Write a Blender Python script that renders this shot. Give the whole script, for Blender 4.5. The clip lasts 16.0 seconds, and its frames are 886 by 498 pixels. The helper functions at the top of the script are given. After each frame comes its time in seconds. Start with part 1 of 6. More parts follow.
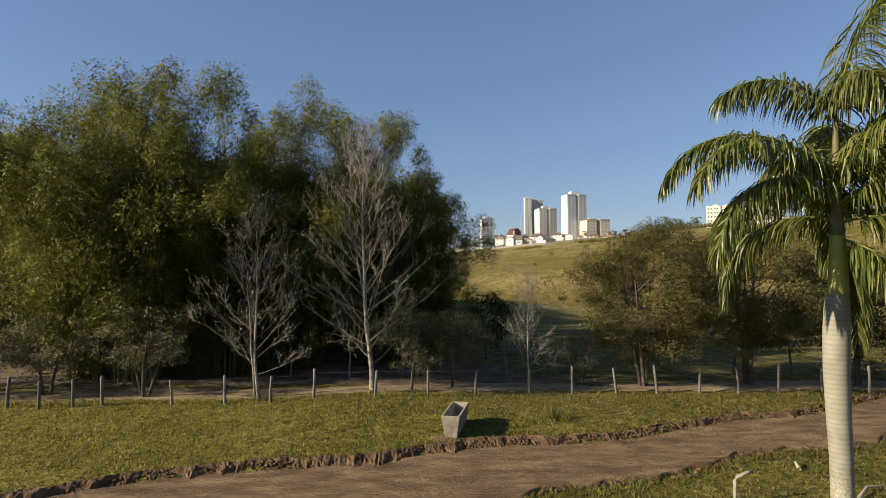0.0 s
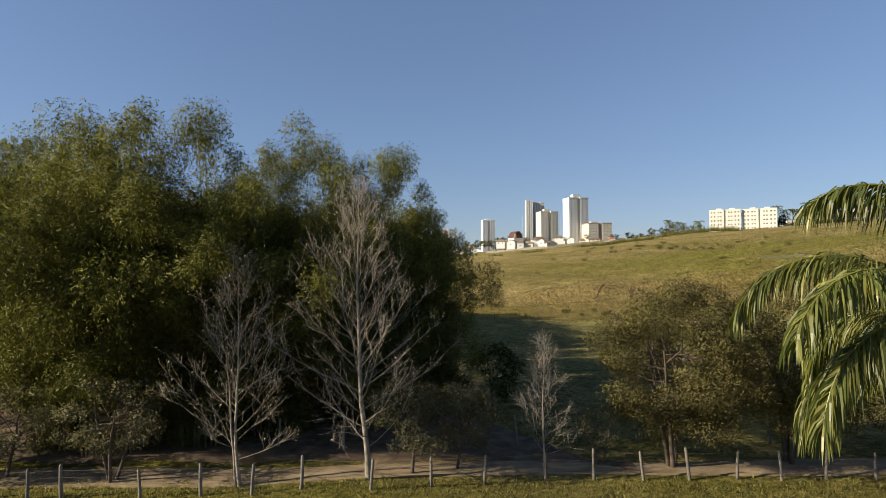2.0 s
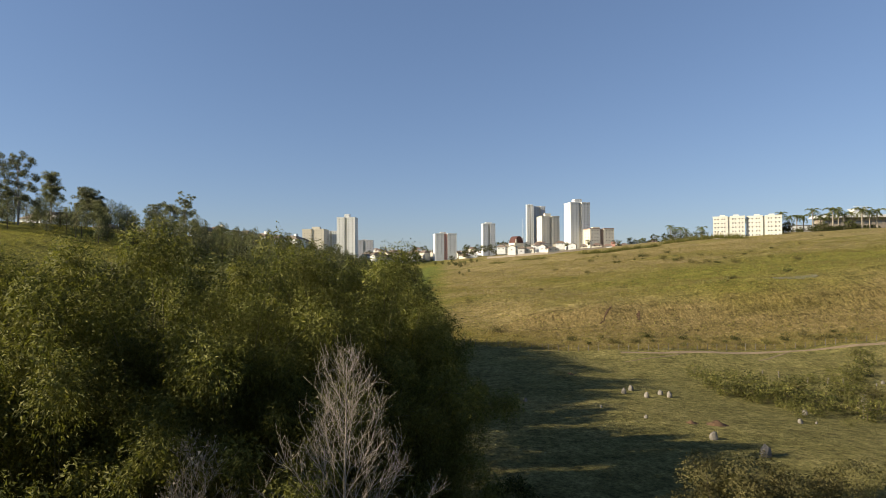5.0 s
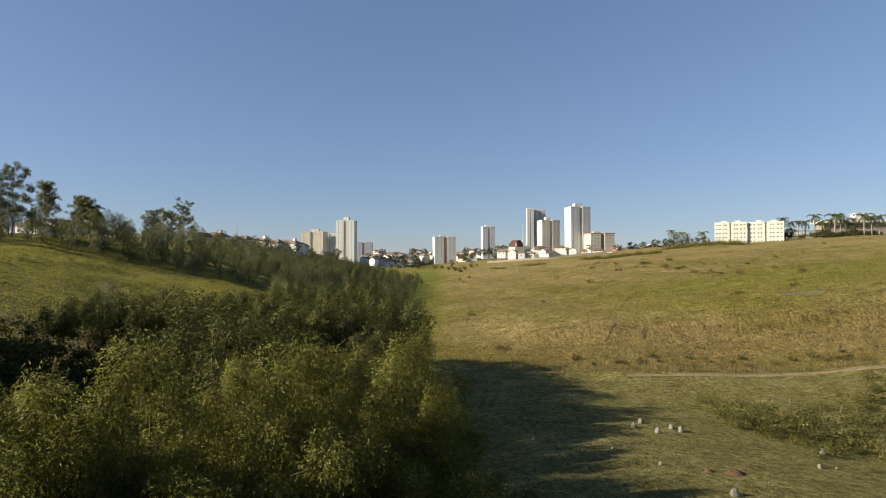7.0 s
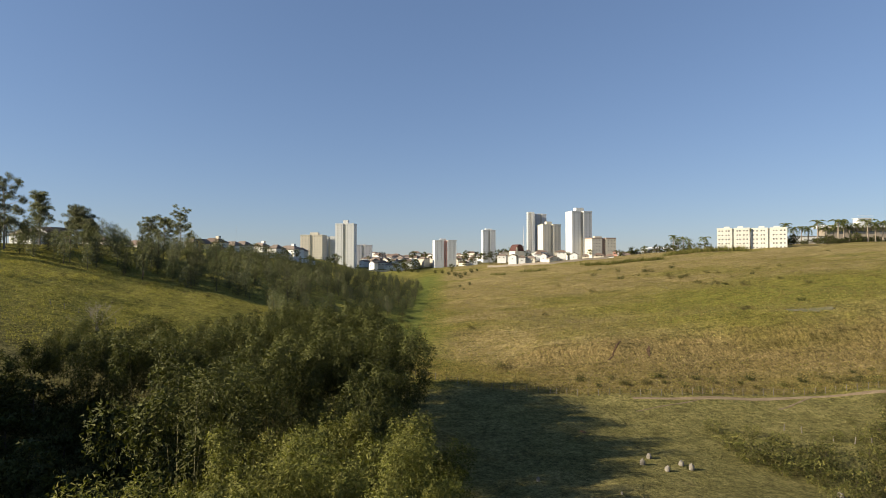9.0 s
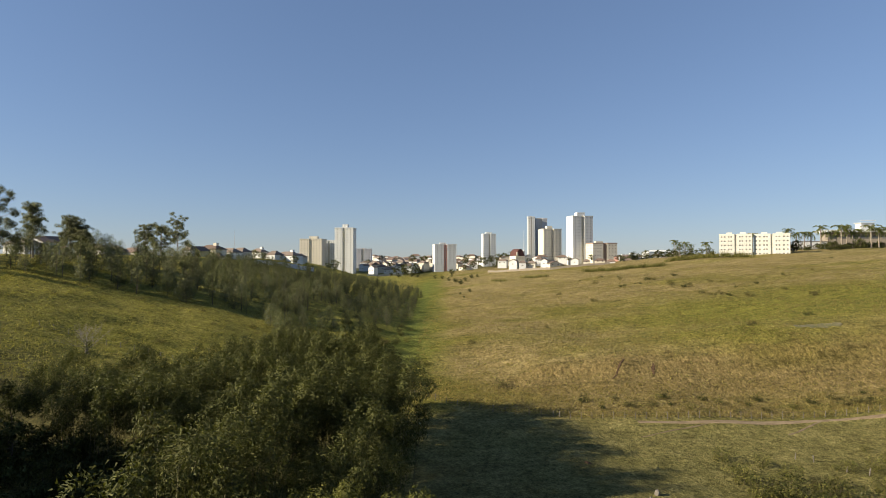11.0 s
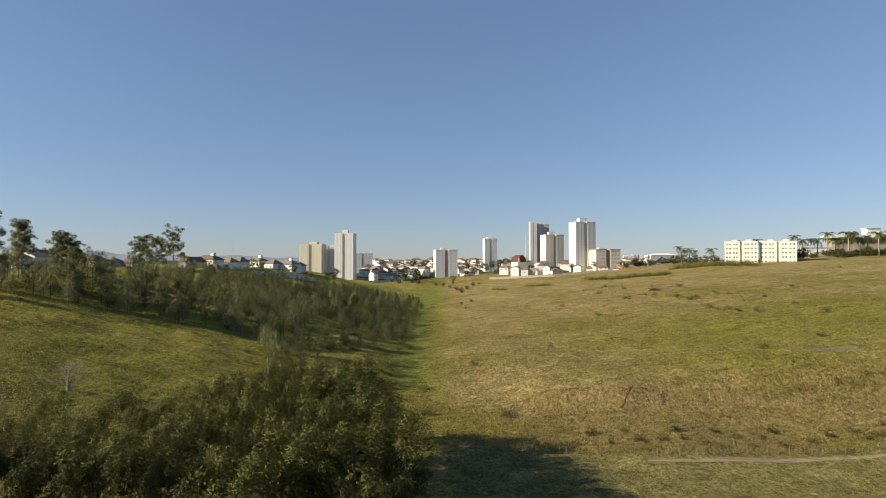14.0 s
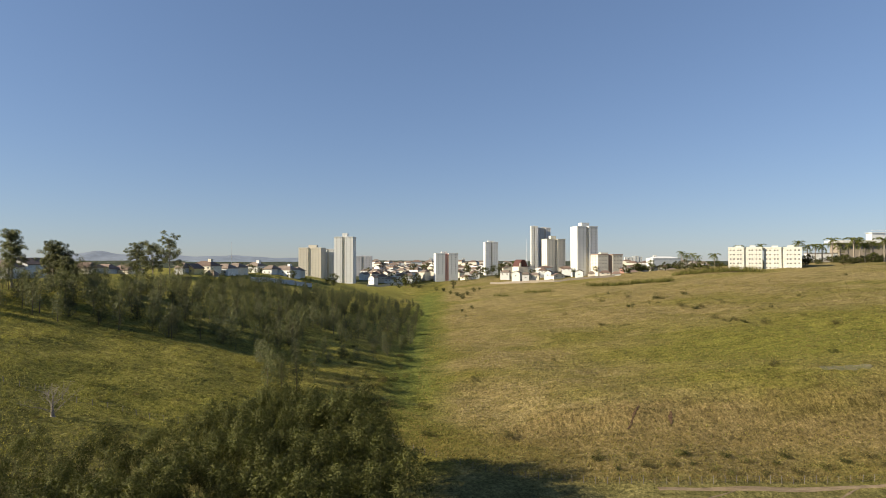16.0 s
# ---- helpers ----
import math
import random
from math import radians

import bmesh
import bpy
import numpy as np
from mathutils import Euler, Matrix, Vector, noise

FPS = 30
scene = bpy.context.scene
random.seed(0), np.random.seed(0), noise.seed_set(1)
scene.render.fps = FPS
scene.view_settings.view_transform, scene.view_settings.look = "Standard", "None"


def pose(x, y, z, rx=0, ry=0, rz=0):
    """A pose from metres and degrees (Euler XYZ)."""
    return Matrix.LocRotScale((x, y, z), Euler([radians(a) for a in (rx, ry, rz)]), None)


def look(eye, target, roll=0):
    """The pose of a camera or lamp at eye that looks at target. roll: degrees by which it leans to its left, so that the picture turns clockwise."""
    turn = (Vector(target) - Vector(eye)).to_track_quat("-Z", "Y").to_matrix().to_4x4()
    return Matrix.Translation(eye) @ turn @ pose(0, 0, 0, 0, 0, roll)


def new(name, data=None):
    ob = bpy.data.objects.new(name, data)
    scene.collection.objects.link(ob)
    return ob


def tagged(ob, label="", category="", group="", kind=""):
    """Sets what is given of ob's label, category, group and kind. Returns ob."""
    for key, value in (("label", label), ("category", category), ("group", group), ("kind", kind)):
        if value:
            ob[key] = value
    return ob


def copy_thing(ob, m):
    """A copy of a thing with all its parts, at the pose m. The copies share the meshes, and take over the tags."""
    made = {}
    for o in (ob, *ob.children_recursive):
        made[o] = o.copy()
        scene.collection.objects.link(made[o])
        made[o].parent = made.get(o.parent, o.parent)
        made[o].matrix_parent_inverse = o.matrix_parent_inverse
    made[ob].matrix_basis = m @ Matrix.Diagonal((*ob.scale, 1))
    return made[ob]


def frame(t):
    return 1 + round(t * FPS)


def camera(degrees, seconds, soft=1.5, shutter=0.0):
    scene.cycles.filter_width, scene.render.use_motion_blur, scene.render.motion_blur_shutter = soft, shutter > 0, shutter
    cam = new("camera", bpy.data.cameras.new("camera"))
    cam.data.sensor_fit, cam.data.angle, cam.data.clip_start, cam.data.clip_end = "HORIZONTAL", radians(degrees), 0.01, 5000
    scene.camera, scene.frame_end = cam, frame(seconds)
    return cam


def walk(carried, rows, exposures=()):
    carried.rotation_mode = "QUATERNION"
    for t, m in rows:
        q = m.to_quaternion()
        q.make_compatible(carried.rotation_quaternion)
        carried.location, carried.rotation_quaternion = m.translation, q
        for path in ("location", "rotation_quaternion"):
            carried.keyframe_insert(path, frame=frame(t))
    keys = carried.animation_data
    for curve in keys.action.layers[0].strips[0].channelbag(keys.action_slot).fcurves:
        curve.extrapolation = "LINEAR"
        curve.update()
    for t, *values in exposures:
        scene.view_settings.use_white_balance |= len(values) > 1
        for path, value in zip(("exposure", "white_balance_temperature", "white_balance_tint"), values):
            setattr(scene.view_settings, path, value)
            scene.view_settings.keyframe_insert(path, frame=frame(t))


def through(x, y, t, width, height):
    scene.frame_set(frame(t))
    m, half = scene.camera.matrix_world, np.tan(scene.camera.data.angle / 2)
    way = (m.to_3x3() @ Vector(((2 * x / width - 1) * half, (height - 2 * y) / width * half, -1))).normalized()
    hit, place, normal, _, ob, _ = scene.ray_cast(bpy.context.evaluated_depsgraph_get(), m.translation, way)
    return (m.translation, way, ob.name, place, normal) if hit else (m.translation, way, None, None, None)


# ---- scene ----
cam = camera(77.0, 16.0, 0.6)
PATH = [
    (0, (1.198, -9.824, 7.567), (1.195, -7.824, 7.623), -0.4),
    (0.5, (1.155, -8.983, 8.333), (1.15, -6.983, 8.389), -0.3),
    (1, (1.096, -8.126, 9.171), (1.093, -6.127, 9.228), -0.3),
    (1.5, (1.088, -7.239, 10.145), (1.082, -5.24, 10.199), -0.3),
    (2, (0.979, -6.262, 11.161), (0.974, -4.263, 11.216), -0.3),
    (2.5, (0.927, -5.332, 12.251), (0.922, -3.333, 12.308), -0.5),
    (3, (0.841, -4.326, 13.519), (0.835, -2.327, 13.575), -0.5),
    (3.5, (0.742, -3.301, 14.847), (0.738, -1.302, 14.901), -0.5),
    (4, (0.689, -2.259, 16.263), (0.685, -0.26, 16.314), -0.3),
    (4.5, (0.61, -1.207, 17.59), (0.606, 0.793, 17.64), -0.3),
    (5, (0.505, -0.081, 19.051), (0.502, 1.918, 19.098), -0.3),
    (7.5, (-0.699, 3.744, 25.606), (-0.697, 5.744, 25.648), -0.1),
    (8, (-0.73, 4.724, 26.873), (-0.728, 6.724, 26.914), -0.1),
    (8.5, (-0.719, 5.758, 28.076), (-0.717, 7.757, 28.117), -0.0),
    (9, (-0.715, 6.746, 29.314), (-0.713, 8.746, 29.355), 0.0),
    (11.5, (-0.684, 11.375, 35.127), (-0.682, 13.375, 35.169), 0.0),
    (12, (-0.68, 12.401, 36.2), (-0.679, 14.4, 36.242), -0.0),
    (12.5, (-0.687, 13.47, 37.27), (-0.686, 15.47, 37.312), -0.0),
    (13, (-0.616, 14.524, 38.482), (-0.615, 16.524, 38.524), -0.0),
    (13.5, (-0.62, 15.612, 39.634), (-0.62, 17.611, 39.676), -0.1),
    (14, (-0.539, 16.787, 40.832), (-0.541, 18.787, 40.873), -0.1),
    (14.5, (-0.471, 17.86, 41.994), (-0.474, 19.859, 42.035), -0.1),
    (15, (-0.371, 18.996, 43.084), (-0.374, 20.996, 43.126), -0.1),
    (15.5, (-0.338, 20.307, 44.214), (-0.342, 22.307, 44.255), -0.1),
    (16, (-0.676, 21.803, 45.228), (-0.679, 23.803, 45.269), -0.0),
]
walk(cam, [(t, look(eye, target, roll)) for t, eye, target, roll in PATH], [(0, 1.04, 6450, 11)])

# ---- daylight: low sun from the west, clear sky ----
SUN_WAY = Vector((-1.0, -0.26, 0.0)).normalized()
SUN_UP = radians(24.3)
sun_from = Vector((SUN_WAY.x * math.cos(SUN_UP), SUN_WAY.y * math.cos(SUN_UP), math.sin(SUN_UP)))
world = bpy.data.worlds.new("sky")
scene.world = world
world.use_nodes = True
wn = world.node_tree
for n in list(wn.nodes):
    wn.nodes.remove(n)
sky = wn.nodes.new("ShaderNodeTexSky")
sky.sky_type = "NISHITA"
sky.sun_disc = False
sky.sun_elevation = SUN_UP
sky.sun_rotation = math.atan2(sun_from.x, sun_from.y)
sky.altitude = 600
sky.air_density = 1.15
sky.dust_density = 0.1
sky.ozone_density = 3.0
back = wn.nodes.new("ShaderNodeBackground")
back.inputs["Strength"].default_value = 0.078
wout = wn.nodes.new("ShaderNodeOutputWorld")
soft_sky = wn.nodes.new("ShaderNodeGamma")
soft_sky.inputs[1].default_value = 0.62
haze = wn.nodes.new("ShaderNodeMix")
haze.data_type, haze.blend_type = "RGBA", "MULTIPLY"
haze.inputs[0].default_value = 1.0
haze.inputs[7].default_value = (0.87, 1.0, 1.26, 1)
wn.links.new(sky.outputs[0], soft_sky.inputs[0])
wn.links.new(soft_sky.outputs[0], haze.inputs[6])
wn.links.new(haze.outputs[2], back.inputs[0])
wn.links.new(back.outputs[0], wout.inputs[0])
sun = new("sun", bpy.data.lights.new("sun", "SUN"))
sun.data.energy = 5.0
sun.data.angle = radians(0.53)
sun.data.color = (1.0, 0.85, 0.63)
sun.matrix_world = look(sun_from * 300, (0, 0, 0))

# ---- materials ----
def nodes_of(name):
    m = bpy.data.materials.new(name)
    m.use_nodes = True
    nt = m.node_tree
    for n in list(nt.nodes):
        nt.nodes.remove(n)
    out = nt.nodes.new("ShaderNodeOutputMaterial")
    return m, nt, out


def node(nt, kind, **sets):
    n = nt.nodes.new(kind)
    for k, v in sets.items():
        n.inputs[k.replace("_", " ")].default_value = v
    return n


def ramp(nt, fac, stops):
    r = nt.nodes.new("ShaderNodeValToRGB")
    while len(r.color_ramp.elements) < len(stops):
        r.color_ramp.elements.new(0.5)
    for e, (p, c) in zip(r.color_ramp.elements, stops):
        e.position, e.color = p, (c if len(c) == 4 else (*c, 1))
    nt.links.new(fac, r.inputs[0])
    return r.outputs[0]


def mixed(nt, fac, a, b, blend="MIX"):
    m = nt.nodes.new("ShaderNodeMix")
    m.data_type, m.blend_type = "RGBA", blend
    for sock, val in ((m.inputs[0], fac), (m.inputs[6], a), (m.inputs[7], b)):
        if isinstance(val, (int, float)):
            sock.default_value = val
        elif isinstance(val, tuple):
            sock.default_value = val if len(val) == 4 else (*val, 1)
        else:
            nt.links.new(val, sock)
    return m.outputs[2]


def calc(nt, op, a, b=0.0, clamp=False):
    m = nt.nodes.new("ShaderNodeMath")
    m.operation, m.use_clamp = op, clamp
    for sock, val in ((m.inputs[0], a), (m.inputs[1], b)):
        if isinstance(val, (int, float)):
            sock.default_value = val
        else:
            nt.links.new(val, sock)
    return m.outputs[0]


def place_of(nt, space="world"):
    if space == "world":
        return nt.nodes.new("ShaderNodeNewGeometry").outputs["Position"]
    return nt.nodes.new("ShaderNodeTexCoord").outputs["Object"]


def noisy(nt, vec, scale, detail=4.0, rough=0.55, squash=None):
    if squash:
        mp = nt.nodes.new("ShaderNodeMapping")
        mp.inputs["Scale"].default_value = squash
        nt.links.new(vec, mp.inputs[0])
        vec = mp.outputs[0]
    n = node(nt, "ShaderNodeTexNoise", Scale=scale, Detail=detail, Roughness=rough)
    nt.links.new(vec, n.inputs["Vector"])
    return n.outputs["Fac"]


def bumped(nt, height, strength, distance):
    b = node(nt, "ShaderNodeBump", Strength=strength, Distance=distance)
    nt.links.new(height, b.inputs["Height"])
    return b.outputs[0]


def surface(name, colours, scale=3.0, fine=30.0, rough=0.85, bump=0.3, depth=0.02, space="object", random_obj=0.0, metal=0.0, squash=None):
    """A worn surface: colours over a broad noise, a fine grain that shades it, and a bump."""
    m, nt, out = nodes_of(name)
    p = place_of(nt, space)
    broad = noisy(nt, p, scale, 5.0, 0.6, squash)
    grain = noisy(nt, p, fine, 6.0, 0.65, squash)
    n = len(colours)
    col = ramp(nt, broad, [(0.3 + 0.4 * i / max(1, n - 1), c) for i, c in enumerate(colours)])
    shade = ramp(nt, grain, [(0.25, (0.72, 0.72, 0.72)), (0.75, (1.18, 1.18, 1.18))])
    col = mixed(nt, 1.0, col, shade, "MULTIPLY")
    if random_obj:
        info = nt.nodes.new("ShaderNodeObjectInfo")
        hsv = node(nt, "ShaderNodeHueSaturation")
        nt.links.new(calc(nt, "ADD", 1 - random_obj, calc(nt, "MULTIPLY", info.outputs["Random"], 2 * random_obj)), hsv.inputs["Value"])
        nt.links.new(col, hsv.inputs["Color"])
        col = hsv.outputs[0]
    b = node(nt, "ShaderNodeBsdfPrincipled", Roughness=rough, Metallic=metal)
    b.inputs["Specular IOR Level"].default_value = 0.3
    nt.links.new(col, b.inputs["Base Color"])
    nt.links.new(bumped(nt, grain, bump, depth), b.inputs["Normal"])
    nt.links.new(b.outputs[0], out.inputs[0])
    return m


def leafage(name, dark, mid, light, through=0.35, rough=0.7, obj_vary=0.12, gloss=0.12):
    """Leaves: each one a little different, and letting some light through."""
    m, nt, out = nodes_of(name)
    isl = nt.nodes.new("ShaderNodeNewGeometry").outputs["Random Per Island"]
    col = ramp(nt, isl, [(0.0, dark), (0.5, mid), (1.0, light)])
    broad = noisy(nt, place_of(nt), 0.45, 3.0)
    hsv = node(nt, "ShaderNodeHueSaturation")
    info = nt.nodes.new("ShaderNodeObjectInfo")
    val = calc(nt, "ADD", calc(nt, "MULTIPLY", broad, 1.1), calc(nt, "MULTIPLY", info.outputs["Random"], 2 * obj_vary))
    nt.links.new(calc(nt, "ADD", val, 0.45 - obj_vary), hsv.inputs["Value"])
    nt.links.new(calc(nt, "ADD", 0.482, calc(nt, "MULTIPLY", broad, 0.03)), hsv.inputs["Hue"])
    nt.links.new(col, hsv.inputs["Color"])
    b = node(nt, "ShaderNodeBsdfPrincipled", Roughness=rough)
    b.inputs["Specular IOR Level"].default_value = gloss
    nt.links.new(hsv.outputs[0], b.inputs["Base Color"])
    t = nt.nodes.new("ShaderNodeBsdfTranslucent")
    warm = mixed(nt, 1.0, hsv.outputs[0], (1.25, 1.3, 0.6), "MULTIPLY")
    nt.links.new(warm, t.inputs[0])
    mx = nt.nodes.new("ShaderNodeMixShader")
    mx.inputs[0].default_value = through
    nt.links.new(b.outputs[0], mx.inputs[1])
    nt.links.new(t.outputs[0], mx.inputs[2])
    nt.links.new(mx.outputs[0], out.inputs[0])
    return m


MAT = {
    "bamboo_leaf": leafage("bamboo_leaf", (0.062, 0.07, 0.018), (0.11, 0.117, 0.031), (0.172, 0.17, 0.048), 0.3),
    # darkest leaf tone; in the grove hollow it also carries the deep shade
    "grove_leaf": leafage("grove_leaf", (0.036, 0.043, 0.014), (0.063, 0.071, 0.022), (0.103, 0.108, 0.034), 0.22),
    "olive_leaf": leafage("olive_leaf", (0.082, 0.076, 0.03), (0.112, 0.103, 0.04), (0.15, 0.134, 0.053), 0.3),
    "grey_leaf": leafage("grey_leaf", (0.05, 0.05, 0.03), (0.10, 0.098, 0.058), (0.17, 0.16, 0.10), 0.25),
    "pine_leaf": leafage("pine_leaf", (0.06, 0.07, 0.034), (0.10, 0.112, 0.058), (0.155, 0.163, 0.085), 0.3, obj_vary=0.3),
    "eucalypt_leaf": leafage("eucalypt_leaf", (0.062, 0.07, 0.043), (0.11, 0.12, 0.073), (0.175, 0.178, 0.112), 0.3, obj_vary=0.3),
    "palm_leaf": leafage("palm_leaf", (0.055, 0.08, 0.018), (0.11, 0.13, 0.03), (0.22, 0.215, 0.055), 0.42, 0.4, 0.12, 0.5),
    "dry_leaf": leafage("dry_leaf", (0.3, 0.27, 0.2), (0.42, 0.38, 0.3), (0.55, 0.5, 0.42), 0.3),
    "shrub_leaf": leafage("shrub_leaf", (0.06, 0.066, 0.02), (0.12, 0.125, 0.034), (0.20, 0.18, 0.055), 0.3),
    "grass_blade": leafage("grass_blade", (0.13, 0.128, 0.034), (0.215, 0.205, 0.06), (0.33, 0.295, 0.11), 0.48),
    "hill_tuft": leafage("hill_tuft", (0.17, 0.14, 0.055), (0.225, 0.185, 0.075), (0.29, 0.235, 0.10), 0.48),
    "culm": surface("culm", [(0.07, 0.075, 0.03), (0.15, 0.13, 0.06)], 2.0, 20.0, 0.6, 0.1),
    "bark": surface("bark", [(0.06, 0.045, 0.034), (0.12, 0.095, 0.07)], 3.0, 18.0, 0.95, 0.6, 0.03),
    "pale_bark": surface("pale_bark", [(0.13, 0.11, 0.086), (0.33, 0.295, 0.24)], 5.0, 20.0, 0.9, 0.4, 0.02),
    "twig": surface("twig", [(0.26, 0.22, 0.175), (0.42, 0.37, 0.295)], 3.0, 20.0, 0.9, 0.2),
    "post": surface("post", [(0.10, 0.088, 0.072), (0.22, 0.20, 0.17)], 2.0, 25.0, 0.95, 0.5, 0.01, random_obj=0.2),
    "wire": surface("wire", [(0.12, 0.11, 0.1), (0.2, 0.19, 0.18)], 4.0, 40.0, 0.6, 0.1, metal=0.6),
    "concrete": surface("concrete", [(0.17, 0.145, 0.11), (0.33, 0.295, 0.24)], 3.0, 30.0, 0.92, 0.35, 0.01),
    "earth": surface("earth", [(0.05, 0.029, 0.015), (0.14, 0.087, 0.046)], 1.5, 12.0, 1.0, 0.8, 0.06, "world"),
    "stone": surface("stone", [(0.13, 0.12, 0.10), (0.215, 0.20, 0.17)], 2.0, 14.0, 0.95, 0.6, 0.03, random_obj=0.15),
    "palm_trunk": None,
}


def wall_paint(name, colour, dirt=0.12):
    d = tuple(c * (1 - dirt) for c in colour)
    return surface(name, [d, colour], 0.15, 1.2, 0.85, 0.1, 0.02, random_obj=0.05)


for key, colour in {"white": (0.65, 0.67, 0.655), "cream": (0.67, 0.635, 0.53), "ivory": (0.585, 0.585, 0.525), "beige": (0.58, 0.55, 0.46), "grey": (0.50, 0.51, 0.52), "brown": (0.30, 0.22, 0.17),
                    "pink": (0.55, 0.30, 0.24), "yellow": (0.70, 0.56, 0.25), "slate": (0.07, 0.07, 0.075), "red_brown": (0.09, 0.04, 0.034)}.items():
    MAT[key] = wall_paint(key, colour)
MAT["tile_roof"] = surface("tile_roof", [(0.125, 0.092, 0.074), (0.215, 0.158, 0.125)], 0.8, 6.0, 0.95, 0.5, 0.05, random_obj=0.25)
MAT["grey_roof"] = surface("grey_roof", [(0.13, 0.105, 0.085), (0.23, 0.19, 0.155)], 0.8, 6.0, 0.95, 0.5, 0.05, random_obj=0.2)


def glass_dark():
    m, nt, out = nodes_of("window_glass")
    b = node(nt, "ShaderNodeBsdfPrincipled", Roughness=0.15)
    info = nt.nodes.new("ShaderNodeObjectInfo")
    nt.links.new(ramp(nt, info.outputs["Random"], [(0, (0.05, 0.055, 0.06)), (1, (0.2, 0.2, 0.19))]), b.inputs["Base Color"])
    nt.links.new(b.outputs[0], out.inputs[0])
    return m


MAT["glass"] = glass_dark()


def palm_trunk_bark():
    m, nt, out = nodes_of("palm_trunk_bark")
    p = place_of(nt, "object")
    sep = nt.nodes.new("ShaderNodeSeparateXYZ")
    nt.links.new(p, sep.inputs[0])
    w = node(nt, "ShaderNodeTexWave", Scale=2.3, Distortion=1.6, Detail=4.0)
    w.bands_direction = "Z"
    nt.links.new(p, w.inputs[0])
    grain = noisy(nt, p, 14.0, 6.0, 0.7)
    col = ramp(nt, noisy(nt, p, 1.4, 4.0), [(0.3, (0.165, 0.157, 0.118)), (0.7, (0.25, 0.24, 0.185))])
    col = mixed(nt, 0.42, col, ramp(nt, w.outputs["Fac"], [(0.0, (0.62, 0.62, 0.62)), (0.3, (1.05, 1.05, 1.05)), (1, (1.1, 1.1, 1.1))]), "MULTIPLY")
    low = calc(nt, "SUBTRACT", 1.0, calc(nt, "MULTIPLY", calc(nt, "SUBTRACT", sep.outputs[2], 1.0), 0.7), True)
    speck = ramp(nt, noisy(nt, p, 22.0, 5.0), [(0.42, (0.6, 0.6, 0.56)), (0.55, (1.6, 1.6, 1.5))])
    col = mixed(nt, low, col, mixed(nt, 1.0, col, speck, "MULTIPLY"))
    b = node(nt, "ShaderNodeBsdfPrincipled", Roughness=0.85)
    nt.links.new(col, b.inputs["Base Color"])
    nt.links.new(bumped(nt, grain, 0.3, 0.02), b.inputs["Normal"])
    nt.links.new(b.outputs[0], out.inputs[0])
    return m


MAT["palm_trunk"] = palm_trunk_bark()


